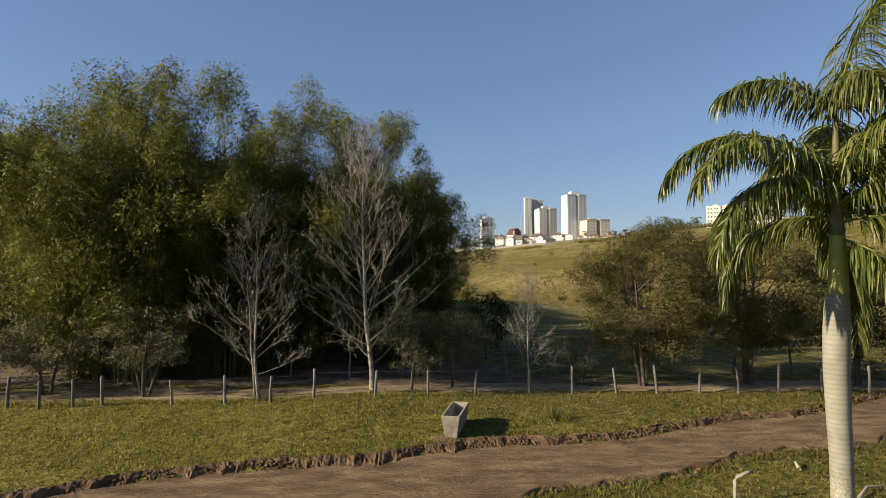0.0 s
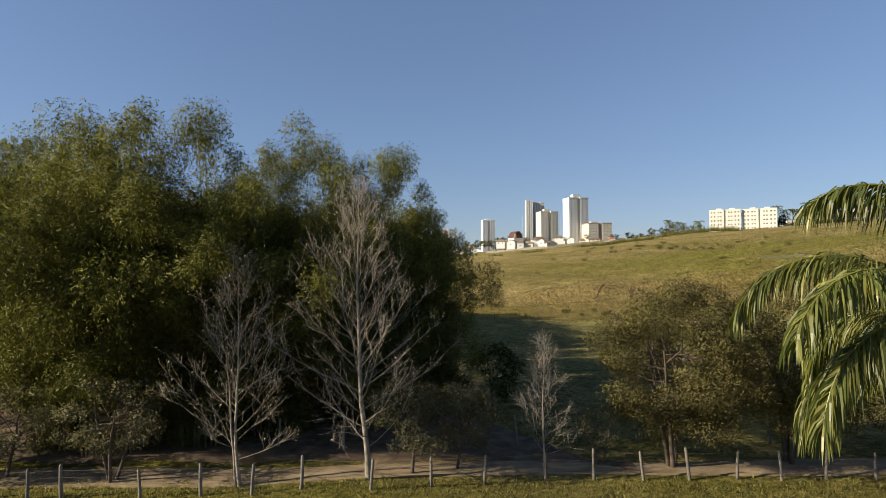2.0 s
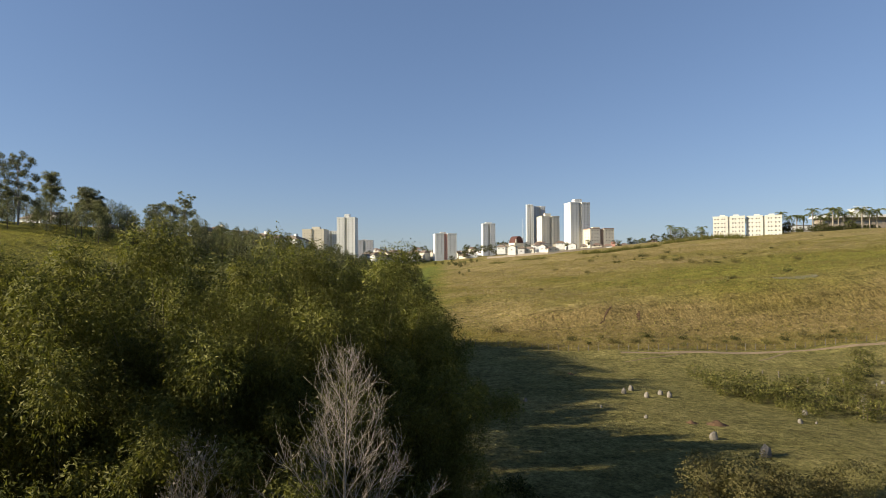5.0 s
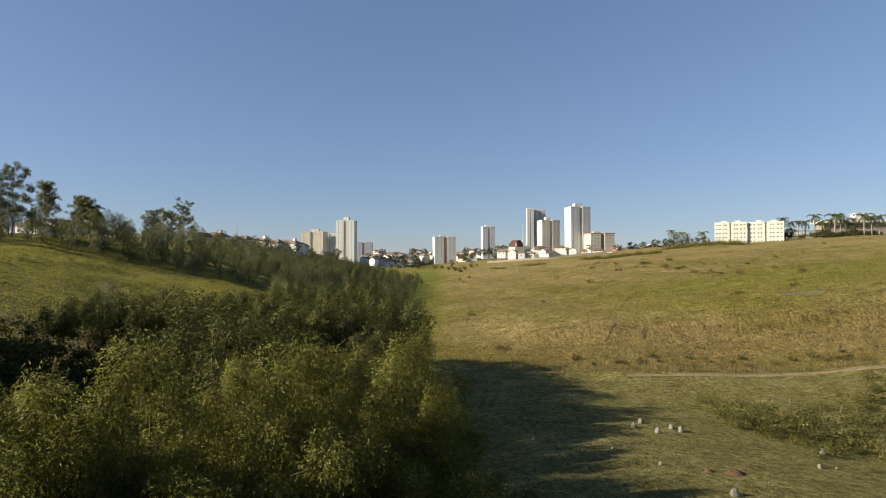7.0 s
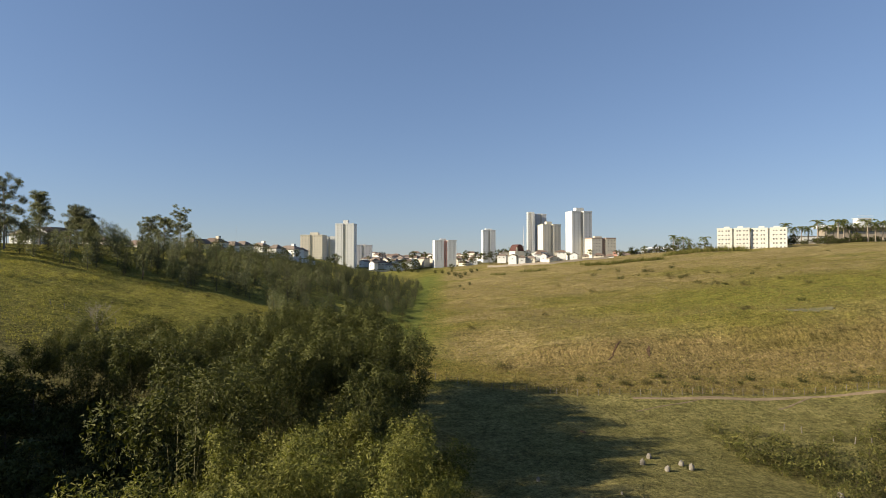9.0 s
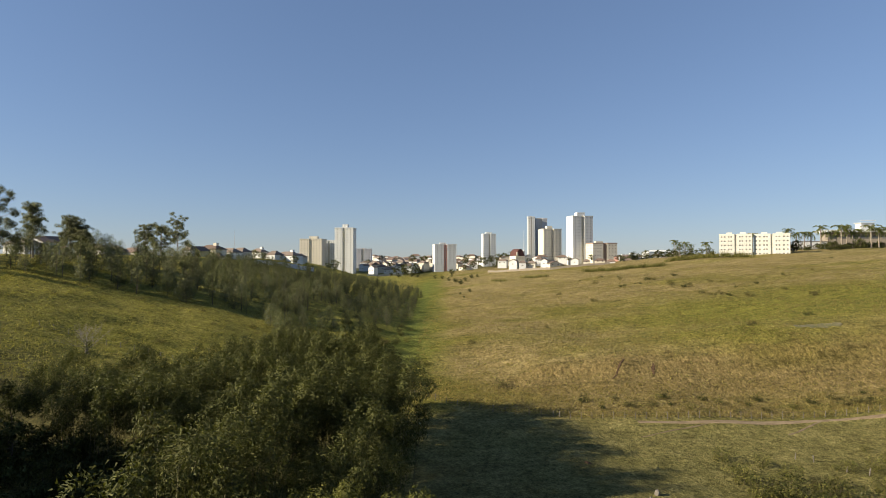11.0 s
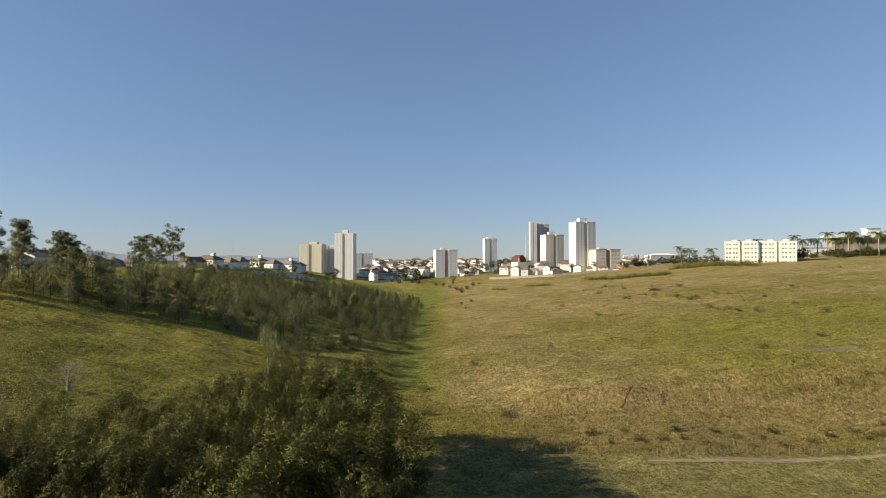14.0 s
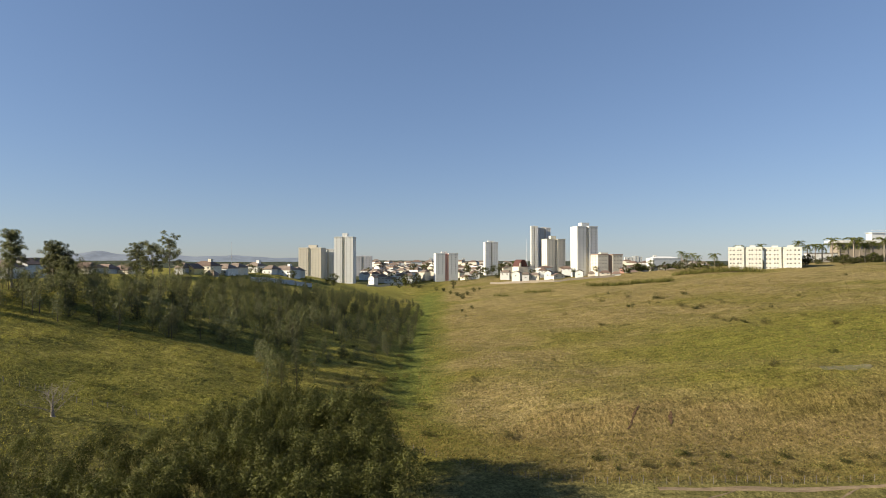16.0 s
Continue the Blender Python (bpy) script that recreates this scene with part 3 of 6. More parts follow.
def bamboo_clump(name, seed, culms, height, reach, per, leaf, wide, lean=(0.0, 0.0), mat="bamboo_leaf", plumes=8, plume=1.05, low=0.36, split=True, upright=0.0, compact=0.0, label="tall arching bamboo clump with feathery green plumes"):
    """A clump of arching bamboo: culms that lean out and droop, with rounded feathery plumes along them."""
    rng = np.random.default_rng(seed)
    ob = holder(name, Matrix(), label, "bamboo", "bamboo grove")
    stems, puff_c, puff_r = [], [], []
    for k in range(culms):
        a = 2.399 * k + rng.uniform(-0.4, 0.4)
        q = math.sqrt((k + 0.5) / culms)
        h = height * rng.uniform(0.74, 1.04) * (1.0 - 0.30 * q * q * (1 - upright))
        out = reach * q * rng.uniform(0.8, 1.1)
        s = np.linspace(0, 0.97, 8)
        foot = np.array([math.cos(a), math.sin(a)]) * q * reach * (0.2 + 0.6 * upright)
        r = out * s ** 2.0 * (1 - 0.75 * upright)
        z = h * (1.12 * s - 0.12 * s ** 4 - 0.20 * q * (1 - upright) * s ** 5)
        wob = rng.normal(size=2) * 0.3
        pts = np.stack([foot[0] + (math.cos(a) * r) + lean[0] * s ** 2 + wob[0] * s, foot[1] + (math.sin(a) * r) + lean[1] * s ** 2 + wob[1] * s, z], -1)
        stems.append((pts, np.linspace(0.05, 0.012, 8)))
        lo = low if q > 0.55 else low + 0.22
        for u in 1 - (1 - lo) * np.linspace(0, 1, plumes) ** 1.35:
            u = min(1.0, max(0.1, u + rng.uniform(-0.05, 0.05)))
            c = np.array([np.interp(u, s, pts[:, i]) for i in range(3)])
            w = 0.5 + 0.7 * math.sin(math.pi * min(1.0, 0.15 + 0.72 * (u - lo) / (1.001 - lo)))
            puff_c.append(c + rng.normal(size=3) * np.array([0.75, 0.75, 0.5]) * (1 - 0.6 * compact))
            puff_r.append(plume * w * rng.uniform(0.6, 1.35))
    if split:
        for p in stems:
            V, Q = tubes([p], 4)
            child("culm", mesh_of("culm", V, Q, MAT["culm"]), ob)
    else:
        V, Q = tubes(stems, 3)
        tagged(child("culm_stand", mesh_of("culm_stand", V, Q, MAT["culm"]), ob, "thin pale bamboo culms"), kind="stuff")
    puff_c, puff_r = np.array(puff_c), np.array(puff_r)
    loose = sprays(rng, puff_c, puff_r, per * (1 - compact), leaf, wide)
    tight = puffs(rng, puff_c, puff_r * 0.86, per * compact, leaf, wide, 1.3, 0.5, 0.6)
    V, Q, N = np.concatenate([loose[0], tight[0]]), np.concatenate([loose[1], tight[1] + len(loose[0])]), np.concatenate([loose[2], tight[2]])
    child("crown", mesh_of("crown", V, Q, MAT[mat], False, N), ob)
    return ob


def limb(rng, start, way, length, r0, bend=0.25, up=0.0, n=6):
    pts = [np.array(start, float)]
    d = unit(np.array(way, float))
    for _ in range(n - 1):
        d = unit(d + rng.normal(size=3) * bend * 0.35 + np.array([0, 0, up]))
        pts.append(pts[-1] + d * length / (n - 1))
    return np.array(pts), np.linspace(r0, max(0.004, r0 * 0.25), n), d


def along(pts, u):
    f = u * (len(pts) - 1)
    i = min(int(f), len(pts) - 2)
    w = unit(pts[i + 1] - pts[i])
    return pts[i] + (pts[i + 1] - pts[i]) * (f - i), w


def bare_tree(name, at, seed, height, r0, fork, limbs, spread, label, pods=0, lean=0.0, twin=False):
    """A leafless tree: a pale trunk, rising limbs, branchlets and fine twigs."""
    rng = np.random.default_rng(seed)
    ob = holder(name, at, label, "tree")
    n = 12
    zz = np.linspace(0, height, n)
    sway = np.cumsum(rng.normal(size=(n, 2)) * 0.05 * height / 14, axis=0)
    trunk = np.stack([sway[:, 0] - lean * np.exp(-zz / (0.2 * height)) + lean, sway[:, 1], zz], -1)
    trunk[0, :2] = 0
    rad = r0 * (1 - 0.93 * (zz / height) ** 0.8)
    rad[0] *= 1.35
    V, Q = tubes([(trunk, rad)], 8)
    child("trunk", mesh_of("trunk", V, Q, MAT["pale_bark"], True), ob, "pale mottled trunk")
    if twin:
        p2, r2, _ = limb(rng, trunk[0] + np.array([-0.25, 0, 0]), (-0.06, 0.05, 1), height * 0.6, r0 * 0.7, 0.10, 0.02, 9)
        V, Q = tubes([(p2, r2)], 7)
        child("trunk", mesh_of("trunk", V, Q, MAT["pale_bark"], True), ob)
    podc = []
    for k in range(limbs):
        u = fork + (0.97 - fork) * (k / (limbs - 1)) ** 0.9
        p, w = along(trunk, u)
        a = 2.399 * k + rng.uniform(-0.3, 0.3)
        t = k / (limbs - 1)
        rise = 0.36 + 0.95 * t + rng.uniform(-0.12, 0.3)
        ln = spread * (0.12 + 0.9 * (1 - t) ** 0.75) * rng.uniform(0.7, 1.12) * min(1.0, 0.75 + 2 * t)
        main, mr, _ = limb(rng, p, (math.cos(a), math.sin(a), rise), ln, r0 * 0.18 * (1.15 - u), 0.24, 0.06, 8)
        thick, thin = [(main, mr)], []
        for j in range(int(3 + ln * 1.2)):
            uu = rng.uniform(0.2, 0.97)
            q, qw = along(main, uu)
            d = unit(qw + rng.normal(size=3) * 0.55 + np.array([0, 0, 0.25]))
            b, br, _ = limb(rng, q, d, (0.35 + 0.38 * ln * (1.1 - uu)) * rng.uniform(0.7, 1.2), 0.0052 + 0.003 * (1 - uu), 0.3, 0.10, 5)
            thick.append((b, br))
            for i in range(rng.integers(3, 7)):
                x, xw = along(b, rng.uniform(0.25, 1.0))
                d2 = unit(xw + rng.normal(size=3) * 0.6 + np.array([0, 0, 0.25]))
                tw, tr, _ = limb(rng, x, d2, rng.uniform(0.3, 0.8), 0.0036, 0.3, 0.08, 3)
                thin.append((tw, tr))
                if rng.random() < pods:
                    podc.append(tw[-1])
        V, Q = tubes(thick[:1], 5)
        br_ob = child("branch", mesh_of("branch", V, Q, MAT["pale_bark"], True), ob)
        V, Q = tubes(thick[1:] + [(np.concatenate([p, p[-1:] + 0.001]), np.append(r, 0.003)) for p, r in thin], 3)
        tagged(child("twig_spray", mesh_of("twig_spray", V, Q, MAT["twig"]), br_ob), kind="stuff")
    if podc:
        c = np.array(podc)
        V, Q = leaf_quads(c, rng.normal(size=c.shape) + np.array([0, 0, -1.0]), 0.13, 0.09, rng)
        tagged(child("dry_leaves", mesh_of("dry_leaves", V, Q, MAT["dry_leaf"]), ob, "last dry pale leaves"), kind="stuff")
    return ob


def broad_tree(name, at, seed, height, spread, crown_low, per, leaf, wide, mat, label, trunks=1, puff=(0.7, 1.3), count=46, trunk_r=0.13, group="", category="tree", bark="bark", squash=0.7):
    """A leafy tree: trunk, limbs to the clumps of its crown, uneven outline with gaps."""
    rng = np.random.default_rng(seed)
    ob = holder(name, at, label, category, group)
    mid = (height + crown_low) / 2
    half = (height - crown_low) / 2
    cents, rr = [], []
    for k in range(count):
        d = unit(rng.normal(size=3))
        q = rng.uniform(0.35, 1.0) ** 0.5
        c = np.array([d[0] * spread * q, d[1] * spread * q, mid + d[2] * half * q * 0.95])
        if c[2] < crown_low + 0.3:
            c[2] = crown_low + rng.uniform(0.2, 0.9)
        cents.append(c)
        rr.append(rng.uniform(*puff))
    cents, rr = np.array(cents), np.array(rr)
    for j in range(trunks):
        a = 2 * math.pi * j / max(1, trunks) + 0.5
        foot = np.array([math.cos(a), math.sin(a), 0]) * (0.15 if trunks > 1 else 0)
        top = foot * 6 + np.array([rng.normal() * 0.3, rng.normal() * 0.3, crown_low + half * 1.2])
        s = np.linspace(0, 1, 7)[:, None]
        pts = foot + (top - foot) * s + np.concatenate([np.cumsum(rng.normal(size=(7, 2)) * 0.06, 0), np.zeros((7, 1))], 1) * s
        V, Q = tubes([(pts, trunk_r * np.linspace(1.2, 0.4, 7))], 4 if category == "bush" else 7)
        child("trunk", mesh_of("trunk", V, Q, MAT[bark], True), ob)
        arms = []
        for c in cents[j::trunks][:5 if category == "bush" else 14]:
            p, _ = along(pts, rng.uniform(0.35, 0.95))
            m = (p + c) / 2 + np.array([0, 0, -0.2]) + rng.normal(size=3) * 0.12
            arms.append((np.array([p, m, c]), np.array([trunk_r * 0.4, trunk_r * 0.25, 0.01])))
        V, Q = tubes(arms, 3 if category == "bush" else 4)
        tagged(child("limb_work", mesh_of("limb_work", V, Q, MAT[bark], True), ob), kind="stuff")
    V, Q, N = puffs(rng, cents, rr, per, leaf, wide, squash, 0.25, 0.3)
    child("crown", mesh_of("crown", V, Q, MAT[mat], False, N), ob)
    return ob


def slim_tree(name, seed, height, spread, leaf, wide, n_puff, per, mat, label, bare=0.2, group=""):
    """A narrow plantation tree: straight trunk, foliage in layers tapering to a tip."""
    rng = np.random.default_rng(seed)
    ob = holder(name, Matrix(), label, "tree", group)
    V, Q = tubes([(np.array([[0, 0, -0.5], [rng.normal() * 0.1, 0, height * 0.5], [0, rng.normal() * 0.1, height * 0.96]]), np.array([0.13, 0.09, 0.02]))], 5)
    child("trunk", mesh_of("trunk", V, Q, MAT["bark"]), ob)
    u = np.linspace(bare, 0.97, n_puff)
    a = np.arange(n_puff) * 2.399
    w = spread * np.clip(np.sin(np.pi * (0.2 + 0.66 * (u - bare) / (1 - bare))), 0.15, 1) * rng.uniform(0.6, 1.05, n_puff)
    c = np.stack([np.cos(a) * w * 0.7, np.sin(a) * w * 0.7, u * height], -1)
    V, Q, N = puffs(rng, c, (0.5 + 0.4 * w) * rng.uniform(0.75, 1.2, n_puff), per, leaf, wide, 1.25, 0.3, 0.5)
    child("crown", mesh_of("crown", V, Q, MAT[mat], False, N), ob)
    return ob


def frond_mesh(name, length, lift, sag, seed, leaflet=1.25):
    """A feather palm leaf: an arching rib with drooping leaflets, springing along +x."""
    rng = np.random.default_rng(seed)
    s = np.linspace(0, 1, 16)
    ang = radians(lift) - radians(sag) * s ** 1.25
    step = length / 15
    pts = np.zeros((16, 3))
    for i in range(1, 16):
        pts[i] = pts[i - 1] + step * np.array([math.cos(ang[i]), 0.02 * rng.normal(), math.sin(ang[i])])
    V1, Q1 = tubes([(pts, np.linspace(0.045, 0.008, 16))], 5)
    V, Q = [V1], [Q1]
    base = len(V1)
    n = 190
    for side in (-1, 1):
        for k in range(n):
            u = 0.10 + 0.90 * k / (n - 1)
            p, w = along(pts, u)
            ln = leaflet * (0.35 + 0.65 * math.sin(math.pi * (0.12 + 0.8 * u)) ** 0.8) * rng.uniform(0.85, 1.15)
            out = np.array([0, side, 0.0])
            nor = np.cross(w, out) * side
            d = unit(out * 0.75 + w * (0.55 + 0.4 * u) + nor * rng.choice([0.5, 0.1, -0.35]) + rng.normal(size=3) * 0.16)
            q = [p]
            dd = d.copy()
            for i in range(3):
                dd = unit(dd + np.array([0, 0, -0.5 - 0.4 * i]))
                q.append(q[-1] + dd * ln / 3)
            q = np.array(q)
            sidev = unit(np.cross(dd, np.array([rng.normal() * 0.4, rng.normal() * 0.4, 1.0])))
            wd = 0.024 * rng.uniform(0.8, 1.25)
            ws = np.array([0.6, 1.0, 0.8, 0.05]) * wd
            strip = np.stack([q - sidev * ws[:, None], q + sidev * ws[:, None]], 1).reshape(-1, 3)
            V.append(strip)
            i = np.arange(3)[:, None] * 2
            Q.append(base + np.concatenate([i, i + 1, i + 3, i + 2], 1))
            base += 8
    return mesh_of(name, np.concatenate(V), np.concatenate(Q), MAT["palm_leaf"])

# ---- buildings ----
def gable_roof(w, d, z, rise, over, name, mat):
    v = [(-w / 2 - over, -d / 2 - over, z), (w / 2 + over, -d / 2 - over, z), (w / 2 + over, d / 2 + over, z), (-w / 2 - over, d / 2 + over, z), (-w / 2 * 0.45, 0, z + rise), (w / 2 * 0.45, 0, z + rise)]
    v += [(x, y, zz - 0.22) for x, y, zz in v[:4]]
    return mesh_of(name, v, [(0, 1, 5, 4), (2, 3, 4, 5), (1, 2, 5), (3, 0, 4), (6, 7, 1, 0), (7, 8, 2, 1), (8, 9, 3, 2), (9, 6, 0, 3), (9, 8, 7, 6)], mat)


def pitched(w, d, z, rise, over, name, mat):
    v = [(-w / 2 - over, -d / 2 - over, z), (w / 2 + over, -d / 2 - over, z), (w / 2 + over, d / 2 + over, z), (-w / 2 - over, d / 2 + over, z), (0, -d / 2 - over, z + rise), (0, d / 2 + over, z + rise)]
    v += [(x, y, zz - 0.22) for x, y, zz in v]
    return mesh_of(name, v, [(0, 4, 5, 3), (4, 1, 2, 5), (6, 9, 11, 10), (10, 11, 8, 7), (0, 6, 10, 4), (4, 10, 7, 1), (3, 5, 11, 9), (5, 2, 8, 11), (0, 3, 9, 6), (1, 7, 8, 2)], mat)


WINDOW_MESH = {}


def window_mesh(w, h):
    key = (round(w, 1), round(h, 1))
    if key not in WINDOW_MESH:
        WINDOW_MESH[key] = boxes_mesh("window", [(-w / 2, -0.12, -h / 2, w / 2, 0.12, h / 2)], MAT["glass"])
    return WINDOW_MESH[key]


def block(name, at, w, d, h, floors, columns, wall, label, sides=2, setback=(), recess="beige", category="tower", group="", win=(0.8, 0.85), band=None, cap=True, slot=0.08):
    """A storeyed building: walls with a recessed core, windows per storey on its two seen faces, roof slab and tank house."""
    ob = holder(name, at, label, category, group)
    base = -8.0
    child("wall", boxes_mesh("wall", [(-w / 2, -d / 2, base, -w * slot, d / 2, h), (w * slot, -d / 2, base, w / 2, d / 2, h)], MAT[wall]), ob)
    child("core", boxes_mesh("core", [(-w * slot, -d / 2 + 1.2, base, w * slot, d / 2 - 1.2, h + 0.4)], MAT[recess]), ob)
    if cap:
        child("parapet", boxes_mesh("parapet", [(-w / 2 - 0.15, -d / 2 - 0.15, h, -w * slot, d / 2 + 0.15, h + 0.9), (w * slot, -d / 2 - 0.15, h, w / 2 + 0.15, d / 2 + 0.15, h + 0.9)], MAT[band or wall]), ob)
    for x, y, ww, dd, hh in setback:
        child("tank_house", boxes_mesh("tank_house", [(x - ww / 2, y - dd / 2, h, x + ww / 2, y + dd / 2, h + hh)], MAT[wall]), ob)
    me = window_mesh(*win)
    st = h / floors
    for f in range(floors):
        z = st * (f + 0.55)
        for x in columns:
            if abs(x) < 0.09:
                child("window", me, ob, at=pose(x * w, -d / 2 + 1.2, z))
            else:
                child("window", me, ob, at=pose(x * w, -d / 2, z))
        for y in (-0.22, 0.2)[:sides]:
            child("window", window_mesh(1.4, 1.0), ob, at=pose(-w / 2, y * d, z, 0, 0, 90))
            if sides > 1:
                child("window", me, ob, at=pose(w / 2, y * d, z, 0, 0, 90))
    return ob


def house(name, at, w, d, h, wall, roof, label, style="hip", group="houses of the town", rise=1.7, chimney=False):
    ob = holder(name, at, label, "house", group)
    child("wall", boxes_mesh("wall", [(-w / 2, -d / 2, -4.0, w / 2, d / 2, h)], MAT[wall]), ob)
    child("roof", (gable_roof if style == "hip" else pitched)(w, d, h, rise, 0.5, "roof", MAT[roof]), ob)
    if style != "hip":
        child("gable", mesh_of("gable", [(-w / 2, -d / 2, h), (w / 2, -d / 2, h), (0, -d / 2, h + rise * 0.93), (-w / 2, -d / 2 + 0.3, h), (w / 2, -d / 2 + 0.3, h), (0, -d / 2 + 0.3, h + rise * 0.93)], [(0, 1, 2), (5, 4, 3), (0, 2, 5, 3), (1, 4, 5, 2)], MAT[wall]), ob)
    me = window_mesh(1.2, 1.0)
    n = max(1, int(w / 4))
    for f in range(max(1, int(h / 2.9))):
        for k in range(n):
            child("window", me, ob, at=pose(-w / 2 + w * (k + 0.5) / n, -d / 2, 1.6 + 2.9 * f))
        child("window", me, ob, at=pose(-w / 2, 0, 1.6 + 2.9 * f, 0, 0, 90))
    if chimney:
        child("water_tank", boxes_mesh("water_tank", [(w * 0.15, -1.2, h, w * 0.15 + 2.4, 1.2, h + rise + 1.3)], MAT[wall]), ob)
    return ob


# The view from the last stand gives bearings; each building is set by bearing, distance and the height of its foot.
EYE = Vector((-0.68, 21.8, 45.2))
FOCAL = 985.7


def seat(px, py, depth, turn=0.0):
    """Where the ray to a bearing stands at a distance, with a turn about the upright."""
    return pose(EYE.x + depth * (px - 784 + 0.9) / FOCAL, EYE.y + depth, EYE.z - depth * (py - 461.2) / FOCAL, 0, 0, turn)

# ---- the town on the ridge ----
def px_m(n, depth):
    return n * depth / FOCAL


def add_tower(x0, x1, top, foot, depth, floors, columns, wall, label, turn=0.0, setback=(), deep=0.8, **kw):
    w = px_m(x1 - x0, depth)
    side = ((x0 + x1) / 2 - 784) / FOCAL
    c, k = math.cos(radians(turn)), math.sin(radians(turn))
    face = w / (c - k * side + deep * max(0.0, k + c * side))
    return block("tower_block", seat((x0 + x1) / 2, foot, depth, turn), face, face * deep, px_m(foot - top, depth), floors, columns, wall, label, setback=setback, **kw)


TWR = (-0.38, -0.2, 0.0, 0.2, 0.38)
add_tower(1007, 1055, 403, 476, 540, 14, TWR, "white", "tall cream-white apartment tower with a dark recessed core", 10, [(0, 0, 8, 7, 4.5)], group="towers of the town")
add_tower(936, 950, 402, 476, 592, 16, (-0.3, 0.3), "white", "slim white apartment tower beside a grey one", 3, [(0, 0, 2, 2, 1.5)], group="towers of the town")
add_tower(948, 972, 405, 476, 598, 16, TWR, "grey", "grey apartment tower with white edges", 3, [(0, 0, 5, 4, 1.5)], group="towers of the town")
add_tower(956, 998, 425, 476, 573, 11, TWR, "cream", "pale cream apartment tower with a dark roof band", 10, [(-1, 0, 6, 5, 4)], group="towers of the town", band="beige")
add_tower(853, 879, 430, 478, 696, 12, TWR, "white", "white apartment tower standing alone", 7, [(0, 0, 8, 7, 2.6)], group="towers of the town")
add_tower(765, 808, 450, 486, 660, 9, TWR, "white", "white apartment block with reddish stripes and a flat cap", 8, [(-2, 0, 7, 6, 3)], group="towers of the town", recess="pink")
add_tower(592, 625, 421, 505, 636, 18, (-0.36, -0.16, 0.16, 0.36), "white", "tallest white apartment tower of the west ridge", -3, [(0, 0, 6, 6, 5)], group="towers of the town")
add_tower(531, 570, 440, 500, 670, 13, (-0.4, -0.27, -0.14, 0.14, 0.27, 0.4), "beige", "beige apartment slab with rows of windows", -4, [(1, 0, 10, 6, 4)], group="towers of the town")
add_tower(569, 593, 442, 500, 690, 13, (-0.36, -0.2, 0.2, 0.36), "white", "pale apartment slab joined to a beige one", -4, [], group="towers of the town")
add_tower(625, 656, 455, 492, 780, 9, TWR, "grey", "grey-white apartment block in the shade", 4, [(0, 0, 8, 7, 2)], group="towers of the town")
add_tower(1042, 1099, 452, 476, 525, 4, (-0.42, -0.3, -0.18, 0.18, 0.3, 0.42), "beige", "low beige and brown apartment block with a white tank", 6, [(-3, 0, 7, 5, 2.5)], group="towers of the town", band="brown", recess="brown")
# the pair of white walk-up blocks on the hill
for x0, x1, dep in ((1286, 1346, 440), (1349, 1414, 430)):
    w = px_m(x1 - x0, dep) / 1.146
    block("apartment_block", seat((x0 + x1) / 2, 478, dep, -29), w, 11, px_m(478 - 440, dep), 5, (-0.43, -0.33, -0.21, -0.13, 0.13, 0.21, 0.33, 0.43), "ivory",
          "cream-white walk-up apartment block on the hilltop", setback=[(-w * 0.2, 0, 4, 4, 2.2), (w * 0.22, 0, 4, 4, 2.2)], recess="ivory", category="apartment block", group="walk-up blocks", win=(1.1, 1.1), slot=0.03)

# ---- the bamboo grove ----
rng = np.random.default_rng(5)
front = [bamboo_clump("bamboo_clump", 11 + i, 28, h, r, 690, 0.175, 0.056, ln, plumes=6, plume=1.1, low=0.26, compact=0.62) for i, (h, r, ln) in enumerate(((20.0, 7.0, (0.5, -4.0)), (19.2, 7.0, (0.5, -4.0)), (19.6, 6.2, (-1.0, -2.5))))]
scatter(front, [(v, on_land(x, y, t, 0.2, sc)) for x, y, v, t, sc in (
    (-30.5, 39.0, 1, -10, 0.88), (-25.0, 32.0, 0, 12, 1.08), (-19.0, 27.4, 0, -6, 1.1), (-14.4, 29.2, 2, 8, 1.1), (-11.3, 32.0, 1, 25, 1.06), (-7.6, 35.0, 2, -16, 1.06), (-3.4, 38.0, 2, 20, 1.06), (-1.8, 41.5, 2, 50, 0.86))])
low_clumps = [bamboo_clump("bamboo_clump", 25, 22, 10.5, 4.8, 400, 0.18, 0.054, (0, -2.0), plumes=7, plume=0.9, low=0.08, compact=0.75, label="low drooping bamboo clump, yellow-green in the sun")]
scatter(low_clumps, [(0, on_land(-18.5, 28.4, 160, 0.2, 0.8)), (0, on_land(-21.5, 28.4, 220, 0.2, 1.15)), (0, on_land(-17.2, 29.4, 100, 0.2, 1.2)), (0, on_land(-13.2, 30.2, 300, 0.2, 0.95)), (0, on_land(-4.0, 33.5, 340, 0.2, 0.85)), (0, on_land(-0.8, 37.5, 60, 0.2, 0.9)), (0, on_land(-23.4, 29.2, 20, 0.2, 1.1)), (0, on_land(-9.6, 31.4, 250, 0.2, 1.0)), (0, on_land(-14.8, 28.6, 130, 0.2, 0.7))])
mid = [bamboo_clump("bamboo_clump", 31 + i, 12, h, 6.0, 280, 0.27, 0.1, (0, -1), "bamboo_leaf", 4, 1.4, 0.6, False, 0.3, 0.9) for i, h in enumerate((19.2, 18.0))]
